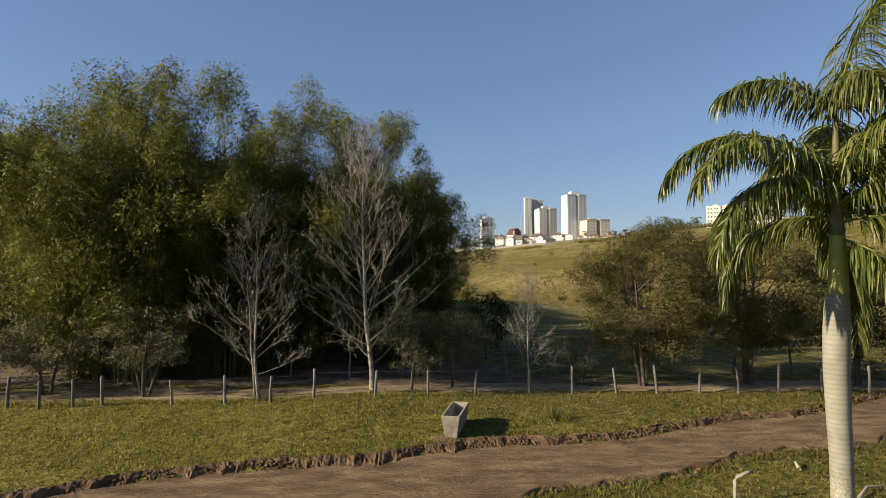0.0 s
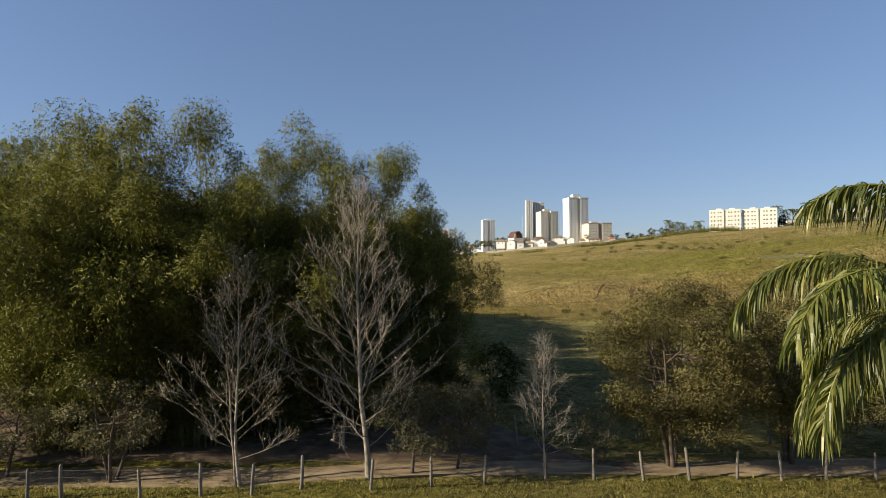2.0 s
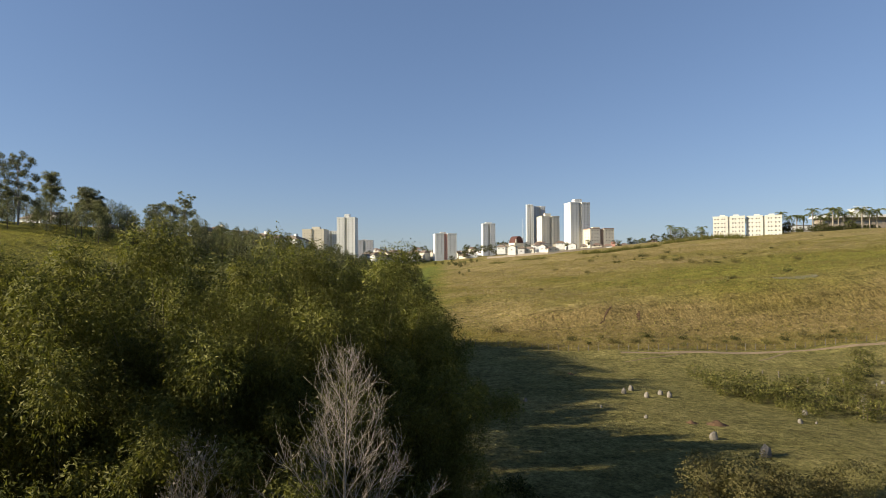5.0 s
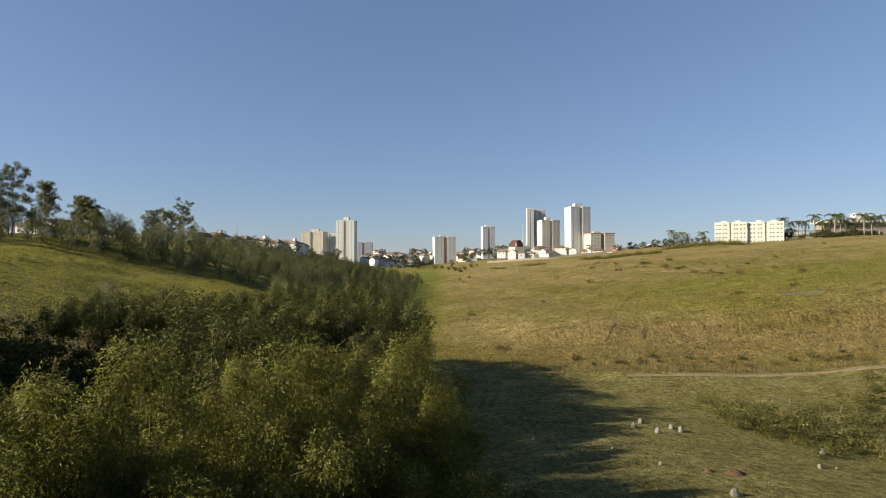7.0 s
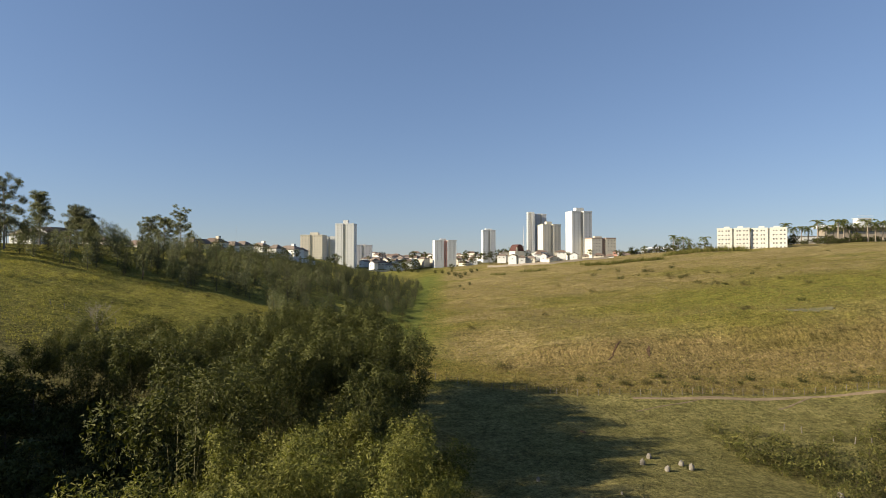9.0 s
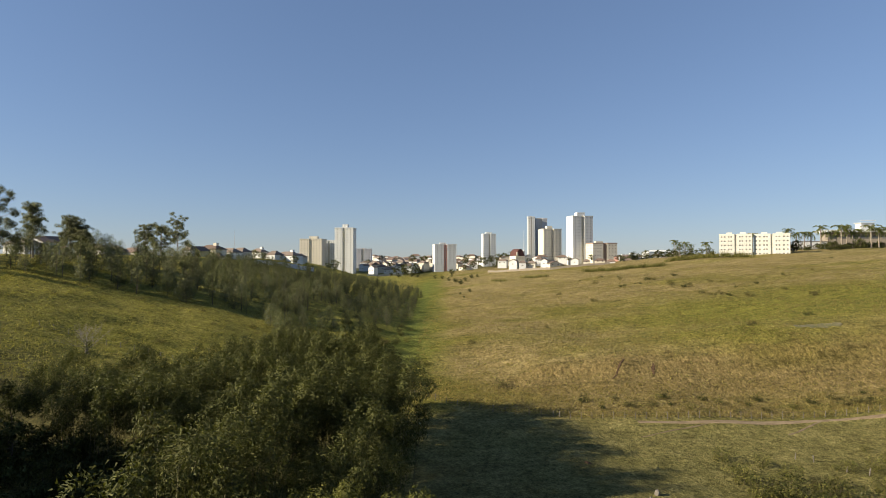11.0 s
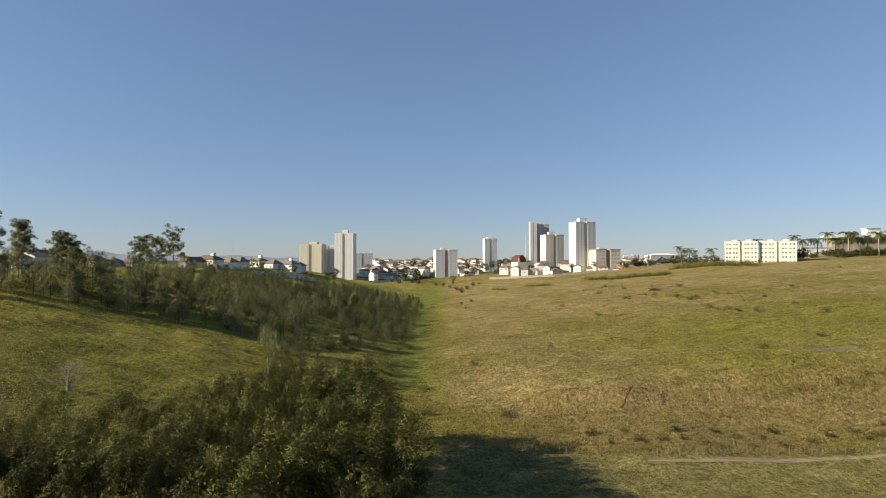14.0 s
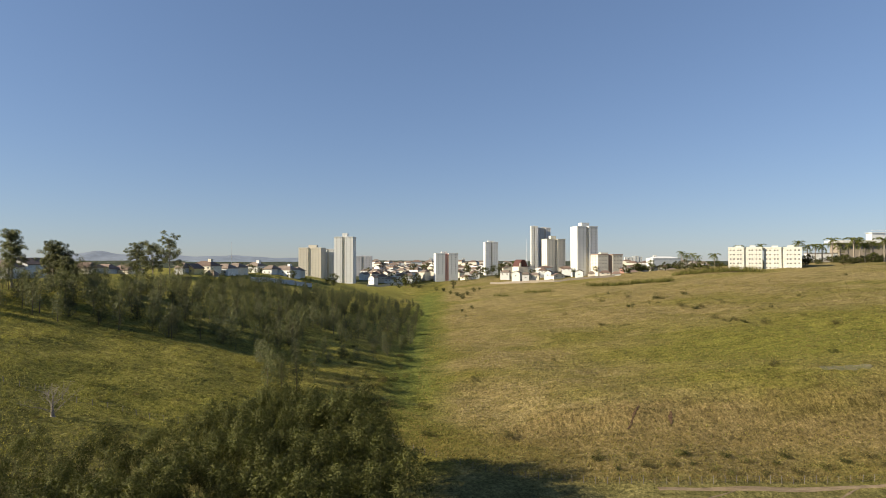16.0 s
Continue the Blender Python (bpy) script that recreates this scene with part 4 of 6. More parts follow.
scatter(mid, [(i % 2, on_land(x, y, float(rng.uniform(0, 360)), 0.2, float(rng.uniform(0.94, 1.03)))) for i, (x, y) in enumerate((
    (-16.5, 36.0), (-13.0, 38.0), (-5.0, 42), (-9.5, 39), (-9, 46), (-15, 48), (-4.5, 49), (-5, 55.5), (-11, 54)))])
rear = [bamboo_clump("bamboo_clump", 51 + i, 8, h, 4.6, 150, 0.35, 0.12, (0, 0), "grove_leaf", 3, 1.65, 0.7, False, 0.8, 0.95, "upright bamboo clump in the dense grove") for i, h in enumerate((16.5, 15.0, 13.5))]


def in_grove(x, y):
    right = np.interp(y, (30, 60, 90, 120, 135, 150), (-5, -6, -7, -11, -14, -20))
    left = np.interp(y, (30, 92, 93, 105, 118, 140), (-96, -96, -72, -66, -52, -38))
    gap = -67 < x < -27 and 30 < y < 88 - 0.25 * (x + 67)
    return left < x < right and not gap


spots, shade = [], []
for gy in np.arange(37, 149, 6.6):
    for gx in np.arange(-95, 0, 6.6):
        x, y = gx + rng.uniform(-2.0, 2.0), gy + rng.uniform(-2.0, 2.0)
        if -76 < x < -24 and 40 < y < 94 and (not in_grove(x, y) or x < -30):
            shade.append((int(rng.integers(0, 2)), on_land(x, y, float(rng.uniform(0, 360)), 0.3, float(rng.uniform(0.7, 1.15)))))
        # west of x -67: unseen clumps, mostly oversized, added to shade the hollow
        if (y > 56 or x < -67) and in_grove(x, y) and (x > -67 or (46 < y < 81 and rng.random() < 0.75)):
            spots.append((int(rng.integers(0, 3)), on_land(x, y, float(rng.uniform(0, 360)), 0.3, float(np.clip(((13.5 if x > -17 and y < 88 else 19.0) + rng.uniform(-1.5, 1.5) - terrain(x, y)) / 16.5, 0.45, 1.3)) if x > -67 else (1.45 if x < -11 - 0.795 * y else 0.85))))
scatter(rear, spots)
# fill for the hollow: its deep shade is put into the dark leaf colour
thicket = [broad_tree("thicket_tree", Matrix(), 170 + i, h, 3.6, 0.3, 34, 0.6, 0.24, "grove_leaf", "low tree in the grove hollow, shade put into its dark leaves", 1, (1.0, 1.7), 28, 0.1, "trees of the hollow", "bush") for i, h in enumerate((7.5, 9.0))]
scatter(thicket, shade)

# ---- leafless trees along the fence ----
bare_tree("bare_tree", on_land(-2.9, 22.3, 0, 0.15), 3, 14.9, 0.17, 0.12, 66, 6.6, "tall leafless tree with pale trunk and fine rising branches", 0.02, -0.5)
bare_tree("bare_tree", on_land(-9.4, 22.2, 0, 0.15), 8, 11.6, 0.105, 0.13, 46, 5.2, "leafless twin-stemmed tree with a few dry leaves", 0.22, 0.0, True)
bare_tree("bare_tree", on_land(6.2, 23.3, 0, 0.15), 21, 7.1, 0.07, 0.16, 34, 2.3, "small slender leafless tree by the fence", 0.0, 0.0)

# ---- leafy trees along the fence ----
broad_tree("round_tree", on_land(13.4, 24.6, 0, 0.2), 61, 10.2, 4.3, 1.6, 900, 0.115, 0.06, "olive_leaf", "round brownish-green tree with low spreading crown", 3, (0.8, 1.5), 62, 0.12, "trees along the fence")
broad_tree("round_tree", on_land(20.2, 25.2, 0, 0.2), 62, 10.0, 4.4, 1.8, 900, 0.115, 0.06, "olive_leaf", "dark brownish-green tree with a dense crown", 3, (0.8, 1.5), 62, 0.13, "trees along the fence")
broad_tree("round_tree", on_land(26.5, 24.5, 0, 0.2), 63, 9.0, 4.2, 1.8, 700, 0.12, 0.065, "olive_leaf", "broad olive tree over the fence", 2, (0.8, 1.4), 55, 0.13, "trees along the fence")
broad_tree("round_tree", on_land(33.5, 27.0, 0, 0.2), 64, 8.6, 4.0, 1.6, 250, 0.18, 0.12, "olive_leaf", "broad olive tree over the fence", 2, (0.8, 1.4), 50, 0.13, "trees along the fence")
broad_tree("shrubby_tree", on_land(-16.4, 23.0, 0, 0.2), 65, 5.9, 2.8, 1.5, 300, 0.12, 0.06, "grey_leaf", "small grey-green shrubby tree with forked trunk", 3, (0.5, 0.9), 48, 0.09, "small trees along the fence")
broad_tree("shrubby_tree", on_land(-22.5, 23.5, 0, 0.2), 66, 5.4, 2.6, 1.2, 300, 0.12, 0.06, "grey_leaf", "small grey-green shrubby tree with forked trunk", 2, (0.5, 0.9), 42, 0.08, "small trees along the fence")
broad_tree("shrubby_tree", pose(-0.8, 23.4, -0.1, 0, 7, 0), 67, 5.2, 2.7, 1.2, 520, 0.11, 0.05, "grey_leaf", "small twiggy tree with sparse brownish leaves", 1, (0.45, 0.85), 50, 0.09, "small trees along the fence")
broad_tree("shrubby_tree", pose(1.6, 24.2, -0.1, 0, 6, 40), 68, 5.0, 2.5, 1.0, 520, 0.11, 0.05, "grey_leaf", "small twiggy tree with sparse brownish leaves", 1, (0.45, 0.85), 46, 0.08, "small trees along the fence")
# two trees added past the left edge of view to throw shade on the lane
broad_tree("shrubby_tree", on_land(-27.0, 23.6, 0, 0.2), 71, 7.4, 3.4, 1.0, 200, 0.16, 0.09, "grey_leaf", "grey-green shrubby tree with forked trunk, added to shade the lane", 2, (0.6, 1.1), 50, 0.1, "small trees along the fence")
broad_tree("shrubby_tree", on_land(-33.0, 23.2, 0, 0.2), 72, 8.2, 3.8, 1.0, 180, 0.17, 0.1, "grey_leaf", "grey-green shrubby tree with forked trunk, added to shade the lane", 2, (0.6, 1.1), 54, 0.1, "small trees along the fence")
broad_tree("dark_tree", on_land(4.6, 36, 0, 0.2), 69, 5.6, 2.4, 0.8, 170, 0.22, 0.13, "grove_leaf", "slim dark-leaved tree beside the grove", 1, (0.5, 0.9), 26, 0.08)
broad_tree("shrubby_tree", on_land(9.6, 25.0, 0, 0.2), 70, 3.8, 1.3, 0.9, 300, 0.11, 0.05, "grey_leaf", "small bushy sapling in the shade", 2, (0.35, 0.6), 24, 0.05, "small trees along the fence")
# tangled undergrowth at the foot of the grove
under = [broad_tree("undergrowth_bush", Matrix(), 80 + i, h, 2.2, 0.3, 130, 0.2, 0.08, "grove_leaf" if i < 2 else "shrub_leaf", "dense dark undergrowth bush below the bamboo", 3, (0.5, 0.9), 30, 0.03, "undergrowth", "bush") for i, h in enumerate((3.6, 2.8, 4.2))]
scatter(under, [(i % 3, on_land(x, y, 70.0 * i, 0.2, float(rng.uniform(0.8, 1.25)))) for i, (x, y) in enumerate((
    (-31, 33.5), (-27, 34), (-23.5, 32.5), (-20, 34), (-16, 33), (-13, 34), (-9.5, 33), (-6, 34.5), (-3, 34), (0.5, 36), (0.0, 40), (-0.5, 46), (-1.5, 52), (-1.5, 60), (-2, 68), (-3, 78), (-34, 44), (-40, 50), (-46, 58), (-38, 60), (-52, 66), (-44, 70), (-58, 74), (-50, 80), (-36, 74), (-30, 52), (-60, 84), (-31, 66)))])

# ---- the palm ----
palm = holder("royal_palm", on_land(12.3, 6.0, 0, 0.1), "royal palm with ringed grey trunk and drooping green fronds", "palm")
pz = np.array([0, 0.3, 1.2, 2.4, 3.6, 4.8, 5.9, 6.6, 7.0])
V, Q = tubes([(np.stack([0.04 * np.sin(pz), 0 * pz, pz], -1), np.array([0.36, 0.31, 0.29, 0.29, 0.305, 0.33, 0.34, 0.315, 0.28]))], 24)
child("trunk", mesh_of("trunk", V, Q, MAT["palm_trunk"], True), palm, "smooth grey trunk with faint rings")
pz = np.array([8.55, 9.0, 9.9, 11.4, 12.6])
V, Q = tubes([(np.stack([0.01 * pz, 0 * pz, pz], -1), np.array([0.19, 0.16, 0.12, 0.09, 0.06]))], 12)
child("leaf_stem", mesh_of("leaf_stem", V, Q, MAT["culm"], True), palm, "grey-brown stem of the upper leaves")
pz = np.array([7.0, 7.02, 7.5, 8.2, 8.6, 8.8])
V, Q = tubes([(np.stack([0.01 * pz, 0 * pz, pz], -1), np.array([0.28, 0.26, 0.25, 0.215, 0.195, 0.15]))], 16)
child("crownshaft", mesh_of("crownshaft", V, Q, MAT["crownshaft"], True), palm, "smooth yellow-green crownshaft")
V, Q = tubes([(np.array([[0.1, 0, 9.5], [0.1, 0, 11.5], [0.15, 0, 14.2]]), np.array([0.06, 0.035, 0.008]))], 6)
child("spear_leaf", mesh_of("spear_leaf", V, Q, MAT["palm_leaf"], True), palm, "unopened upright spear leaf")
V, Q = tubes([(np.array([[0, 0, 1.02], [0, 0, 1.16]]), np.array([0.305, 0.303]))], 24)
child("tie_band", mesh_of("tie_band", V, Q, MAT["slate"], True), palm, "dark band round the trunk")
FR = [frond_mesh("frond", ln, lift, sag, 60 + i) for i, (ln, lift, sag) in enumerate(((5.6, 76, 112), (5.8, 60, 122), (5.6, 42, 128), (5.0, 18, 108), (4.2, -15, 68), (4.7, 76, 128), (3.0, 62, 140), (6.2, 82, 50), (5.9, 66, 128), (5.2, 34, 112), (3.6, 66, 105)))]
for turn, kind, z in ((168, 8, 9.9), (196, 9, 9.7), (262, 6, 12.2), (165, 10, 12.0), (8, 7, 11.8), (20, 5, 11.8), (195, 1, 9.8), (330, 0, 10.2), (350, 0, 10.1), (318, 1, 9.8), (300, 2, 9.5), (335, 2, 9.4), (345, 3, 9.2),
                      (60, 0, 10.0), (85, 1, 9.8), (30, 1, 9.7), (10, 2, 9.5), (310, 3, 9.0), (100, 2, 9.5), (60, 2, 9.4), (115, 3, 9.1), (285, 4, 8.6), (330, 4, 8.4), (45, 4, 8.5), (270, 1, 9.9)):
    child("frond", FR[kind], palm, at=pose(0.08, 0, z, 0, 0, turn))

# ---- dirt roads, berm, fences ----
def ribbon(name, xs, near, far, lift, mat, cross=9, rough=0.05):
    """A strip of ground along x, a little above the land, with wheel ruts."""
    w = np.linspace(0, 1, cross)
    gx = np.repeat(np.asarray(xs)[:, None], cross, 1)
    gy = near(gx) + (far(gx) - near(gx)) * w[None]
    rut = -0.05 * (np.exp(-((w - 0.3) / 0.08) ** 2) + np.exp(-((w - 0.68) / 0.08) ** 2))
    edge = -0.25 * (np.abs(w - 0.5) > 0.48)
    gz = terrain(gx, gy) + lift + rut[None] + edge[None] + rough * np.sin(gx * 2.1 + 3 * w[None]) * np.sin(gx * 0.7 + gy * 1.9) + 0.35 * rough * np.random.default_rng(cross).normal(size=gx.shape)
    i = (np.arange(len(xs) - 1)[:, None] * cross + np.arange(cross - 1)[None]).reshape(-1)
    return mesh_of(name, np.stack([gx, gy, gz], -1).reshape(-1, 3), np.stack([i, i + cross, i + cross + 1, i + 1], -1), mat, True)


litter = new("leaf_litter", ribbon("leaf_litter", np.arange(-60, 12, 0.6), lambda x: 25.3 + 0.3 * np.sin(x * 0.7), lambda x: 44.0 + 1.5 * np.sin(x * 0.5) - 0.02 * (x + 20) ** 2, 0.07, MAT["litter"], 24, 0.04))
tagged(litter, "brown leaf litter and bare soil under the bamboo", "ground", kind="structure")
road = new("dirt_road", ribbon("dirt_road", np.arange(-45, 70, 0.2), lambda x: berm_line(x) - road_width(x) - 0.2 * np.sin(x * 0.8) - 0.12 * np.sin(x * 2.3) - 0.08 * np.sin(x * 5.1 + 1), lambda x: berm_line(x) - 0.22, 0.12, MAT["dirt"], 33, 0.022))
tagged(road, "rutted reddish-brown dirt road beside the lawn", "road", kind="structure")
lane = new("lane", ribbon("lane", np.arange(-60, 90, 0.5), lambda x: 22.6 + 0.03 * np.clip(x, -30, 30) + 0.4 * np.sin(x * 0.2) - 0.04 * np.clip(-x - 8, 0, 20), lambda x: 25.4 + 0.02 * np.clip(x, -30, 30) + 0.3 * np.sin(x * 0.3 + 1), 0.06, MAT["pale_dirt"], 9, 0.02))
tagged(lane, "pale dirt lane between the two fences", "road", kind="structure")
track = new("farm_track", ribbon("farm_track", np.arange(46, 170, 1.0), lambda x: bank_line(x) - 3.4 + 0.5 * np.sin(x * 0.15), lambda x: bank_line(x) - 1.3, 0.09, MAT["pale_dirt"], 7, 0.02))
tagged(track, "narrow pale farm track at the foot of the bank", "path", kind="structure")


def clods(name, spots, mat, seed, flat=0.7):
    """Rough lumps, joined: each a small twisted stone shape."""
    r = np.random.default_rng(seed)
    V, F, base = [], [], 0
    bm = bmesh.new()
    bmesh.ops.create_icosphere(bm, subdivisions=1, radius=1)
    bv = np.array([v.co[:] for v in bm.verts])
    bf = np.array([[v.index for v in f.verts] for f in bm.faces])
    bm.free()
    for x, y, s in spots:
        k = bv * (1 + r.uniform(-0.3, 0.3, (len(bv), 1))) * s * np.array([r.uniform(0.8, 1.5), r.uniform(0.8, 1.3), flat])
        a = r.uniform(0, 6.28)
        k = k @ np.array([[math.cos(a), -math.sin(a), 0], [math.sin(a), math.cos(a), 0], [0, 0, 1]])
        V.append(k + np.array([x, y, float(terrain(x, y)) + s * 0.15]))
        F.append(bf + base)
        base += len(bv)
    return mesh_of(name, np.concatenate(V), np.concatenate(F), mat)


rb = np.random.default_rng(9)
def soil_face(name):
    """The raw earth step between lawn and road, broken and lumpy."""
    xs, w = np.arange(-34, 46, 0.08), np.linspace(0, 1, 11)
    gx = np.repeat(xs[:, None], 11, 1)
    soft = lambda k, sd: np.convolve(np.random.default_rng(sd).normal(size=len(xs)), np.hanning(k) / np.hanning(k).sum() * math.sqrt(k) * 0.8, "same")[:, None]
    wob = 0.09 * soft(31, 1) + 0.05 * soft(9, 2)
    thick = np.interp(gx, (-30, 0, 12, 30), (1.2, 1.1, 0.8, 0.6))
    gy = berm_line(gx) + 0.3 + wob - thick * w[None] * (1 + 0.25 * soft(21, 5))
    top = 0.06 - 0.36 * smooth_step(0.12, 0.75, w)[None]
    q = np.random.default_rng(3).normal(size=gx.shape)
    q = q + 0.9 * sum(np.roll(q, s, a) for s, a in ((1, 0), (-1, 0), (2, 0), (-2, 0), (3, 0), (1, 1), (-1, 1)))
    gz = terrain(gx, berm_line(gx) + 1.0) + top + (0.02 * q + 0.025 * soft(7, 8)) * np.sin(np.pi * np.clip(w, 0.06, 0.95))[None]
    gz[:, 0] -= 0.2
    gz[:, -1] -= 0.2
    i = (np.arange(len(xs) - 1)[:, None] * 11 + np.arange(10)[None]).reshape(-1)
    return mesh_of(name, np.stack([gx, gy, gz], -1).reshape(-1, 3), np.stack([i, i + 1, i + 12, i + 11], -1), MAT["earth"])


tagged(new("soil_edge", soil_face("soil_edge")), "broken dark earth edge between lawn and road", "earth", kind="structure")
xs = rb.uniform(-26, 40, 5200)
off = np.abs(rb.normal(size=5200)) * 0.5
lumps = [(x, float(berm_line(x)) + 0.2 - o, float(rb.uniform(0.015, 0.075)) * (1.15 - 0.4 * min(1, o))) for x, o in zip(xs, off)]
xs = rb.uniform(2, 32, 260)
lumps += [(x, float(berm_line(x) - road_width(x)) - 0.3 * math.sin(x * 0.8) + float(rb.normal()) * 0.15, float(rb.uniform(0.04, 0.12))) for x in xs]
xs = rb.uniform(-25, 35, 1500)
lumps += [(x, float(berm_line(x)) - float(rb.uniform(0.6, 4.6)), float(rb.uniform(0.012, 0.045))) for x in xs]
tagged(new("earth_clods", clods("earth_clods", lumps, MAT["earth"], 4)), "dark crumbly earth clods along the road edge", "earth", kind="stuff")


def post_mesh(seed, h, r):
    q = np.random.default_rng(seed)
    z = np.array([-0.3, 0.0, h * 0.5, h * 0.96, h])
    V, Q = tubes([(np.stack([np.cumsum(q.normal(size=5) * 0.018), np.cumsum(q.normal(size=5) * 0.018), z], -1), r * np.array([1.0, 1.0, 0.92, 0.88, 0.55]))], 8)
    return mesh_of("post", V, Q, MAT["post"], True)


def fence(name, spots, h, r, label, wires=4, seed=1, wire_r=0.006, tilt=3.0):
    q = np.random.default_rng(seed)
    x0, y0 = spots[0]
    base = Vector((x0, y0, float(terrain(x0, y0))))
    ob = holder(name, Matrix.Translation(base), label, "fence")
    mesh = [post_mesh(seed * 10 + i, h, r) for i in range(4)]
    tops = []
    for i, (x, y) in enumerate(spots):
        g = Vector((x, y, float(terrain(x, y)))) - base
        child("post", mesh[i % 4], ob, at=Matrix.Translation(g) @ pose(0, 0, 0, float(q.normal()) * tilt, float(q.normal()) * tilt, float(q.uniform(0, 360))) @ Matrix.Scale(float(q.uniform(0.9, 1.1)), 4))
        tops.append(g)
    for k in range(wires):
        zz = h * (0.25 + 0.65 * k / max(1, wires - 1))
        pts = []
        for a, b in zip(tops[:-1], tops[1:]):
            pts += [a + Vector((0, -r, zz)), (a + b) / 2 + Vector((0, -r, zz - 0.03))]
        pts.append(tops[-1] + Vector((0, -r, zz)))
        V, Q = tubes([(np.array([p[:] for p in pts]), np.full(len(pts), wire_r))], 3)
        child("wire", mesh_of("wire", V, Q, MAT["wire"]), ob)
    return ob


fence("lane_fence", [(-31, 20.4), (-28, 20.4), (-25.2, 20.5), (-22.6, 20.6), (-20.7, 20.4), (-19.0, 20.6), (-17.5, 20.8), (-13.7, 20.8), (-10.9, 21.0), (-8.4, 20.9), (-6.1, 21.4), (-2.6, 20.6), (0.3, 21.4), (2.9, 21.9), (6.1, 22.5), (8.6, 22.7), (11.1, 22.7), (13.5, 22.7),
      (16.0, 22.8), (18.2, 22.6), (20.5, 22.7), (23.0, 22.6), (25.6, 22.4), (28.2, 22.6), (31, 22.8), (34, 23), (37, 23.2)], 1.55, 0.085, "weathered wooden post fence with wire along the lane", 4, 3, 0.005)
fence("rear_fence", [(-34, 27.6), (-29, 27.7), (-24.0, 27.9), (-19.3, 27.6), (-14.5, 28.3), (-9.3, 28.4), (-5.2, 27.8), (-1.7, 27.9), (1.8, 27.8), (5.4, 28.2), (9.3, 29.6), (13, 29.2), (17, 29), (21, 28.6), (24.7, 28.2), (30.9, 30), (36, 30)], 1.9, 0.08, "tall grey post fence before the bamboo", 3, 5, 0.005)
bx = np.concatenate([np.arange(-20, 28, 2.9), np.arange(28, 128, 2.6)])
fence("bank_fence", [(float(x), float(bank_line(x))) for x in bx], 1.7, 0.075, "thin grey post fence at the foot of the bank", 3, 7, 0.01, 2.0)
fence("slope_fence", [(-98 + 3.1 * i, 145.5 + 0.28 * i + 0.4 * math.sin(i)) for i in range(13)], 1.5, 0.08, "old post fence on the grassy slope", 2, 8, 0.01)
fence("slope_fence", [(72 + 3.0 * i, 126 - 2.6 * i + 1.5 * math.sin(i * 2.0)) for i in range(6)], 1.3, 0.11, "short pale posts standing among the scrub", 0, 9)

# ---- the drinking trough ----
trough = holder("water_trough", pose(1.02, 14.35, float(terrain(1.5, 15.5)) - 0.05, 0, 0, -11.5), "grey concrete cattle trough with sloping sides on the lawn", "trough")
bm = bmesh.new()
L, WT, WB, H, T = 2.62, 0.83, 0.50, 0.98, 0.09


def ring(x0, x1, y0, y1, z):
    return [bm.verts.new(p) for p in ((x0, y0, z), (x1, y0, z), (x1, y1, z), (x0, y1, z))]


ins = (WT - WB) / 2
rings = [ring(ins, WT - ins, 0.12, L - 0.12, 0), ring(0, WT, 0, L, H), ring(T, WT - T, T, L - T, H), ring(ins + T * 0.8, WT - ins - T * 0.8, T + 0.1, L - T - 0.1, 0.42)]
for a, b in zip(rings[:-1], rings[1:]):
    for i in range(4):
        bm.faces.new((a[i], a[(i + 1) % 4], b[(i + 1) % 4], b[i]))
bm.faces.new(rings[0][::-1])
bm.faces.new(rings[3])
bmesh.ops.bevel(bm, geom=[e for e in bm.edges], offset=0.018, segments=1, affect="EDGES")
part("basin", bm, MAT["concrete"], trough)
trough_pad = new("bare_patch", sheet("bare_patch", np.linspace(-0.75, 1.55, 12), np.linspace(-0.5, 0.7, 8), lambda x, y: 0.05 - 0.09 * ((x - 0.3) ** 2 / 0.8 + (y - 0.1) ** 2 * 4) + 0.015 * np.sin(x * 9) * np.sin(y * 11), MAT["dirt"]))
trough_pad.matrix_basis = pose(0.7, 14.3, float(terrain(0.7, 14.3)) + 0.0)
tagged(trough_pad, "bare trampled earth beside the trough", "ground", kind="structure")

# ---- bits by the palm ----
pipe = holder("bent_pipe", on_land(10.6, 8.5, 0), "pale bent pipe standing in the grass", "pipe")
V, Q = tubes([(np.array([[0, 0, -0.2], [0, 0, 0.75], [0.06, 0, 0.84], [0.5, 0.1, 0.96]]), np.full(4, 0.05))], 8)
child("pipe", mesh_of("pipe", V, Q, MAT["concrete"], True), pipe)
V, Q = tubes([(np.array([[0.5, 0.1, 0.96], [0.62, 0.12, 0.99]]), np.array([0.06, 0.06]))], 8)
child("pipe_end", mesh_of("pipe_end", V, Q, MAT["slate"], True), pipe, "dark pipe end")
for i, (x, y, t, ln) in enumerate(((10.1, 7.9, 20, 1.3), (11.2, 7.6, -10, 1.6), (9.0, 7.6, 60, 1.0), (14.6, 8.5, 35, 2.0), (14.4, 11.2, 60, 0.7))):
    r1 = np.random.default_rng(70 + i)
    V, Q = tubes([(np.array([[0, 0, 0.08], [ln * 0.5, 0.1, 0.2], [ln, -0.05, 0.1]]), np.array([0.08, 0.05, 0.02]))], 6)
    tagged(new("fallen_frond", mesh_of("fallen_frond", V, Q, MAT["dry_leaf"], True)), "dry fallen palm leaf stalk on the grass", "palm leaf", "fallen stalks").matrix_basis = on_land(x, y, t)
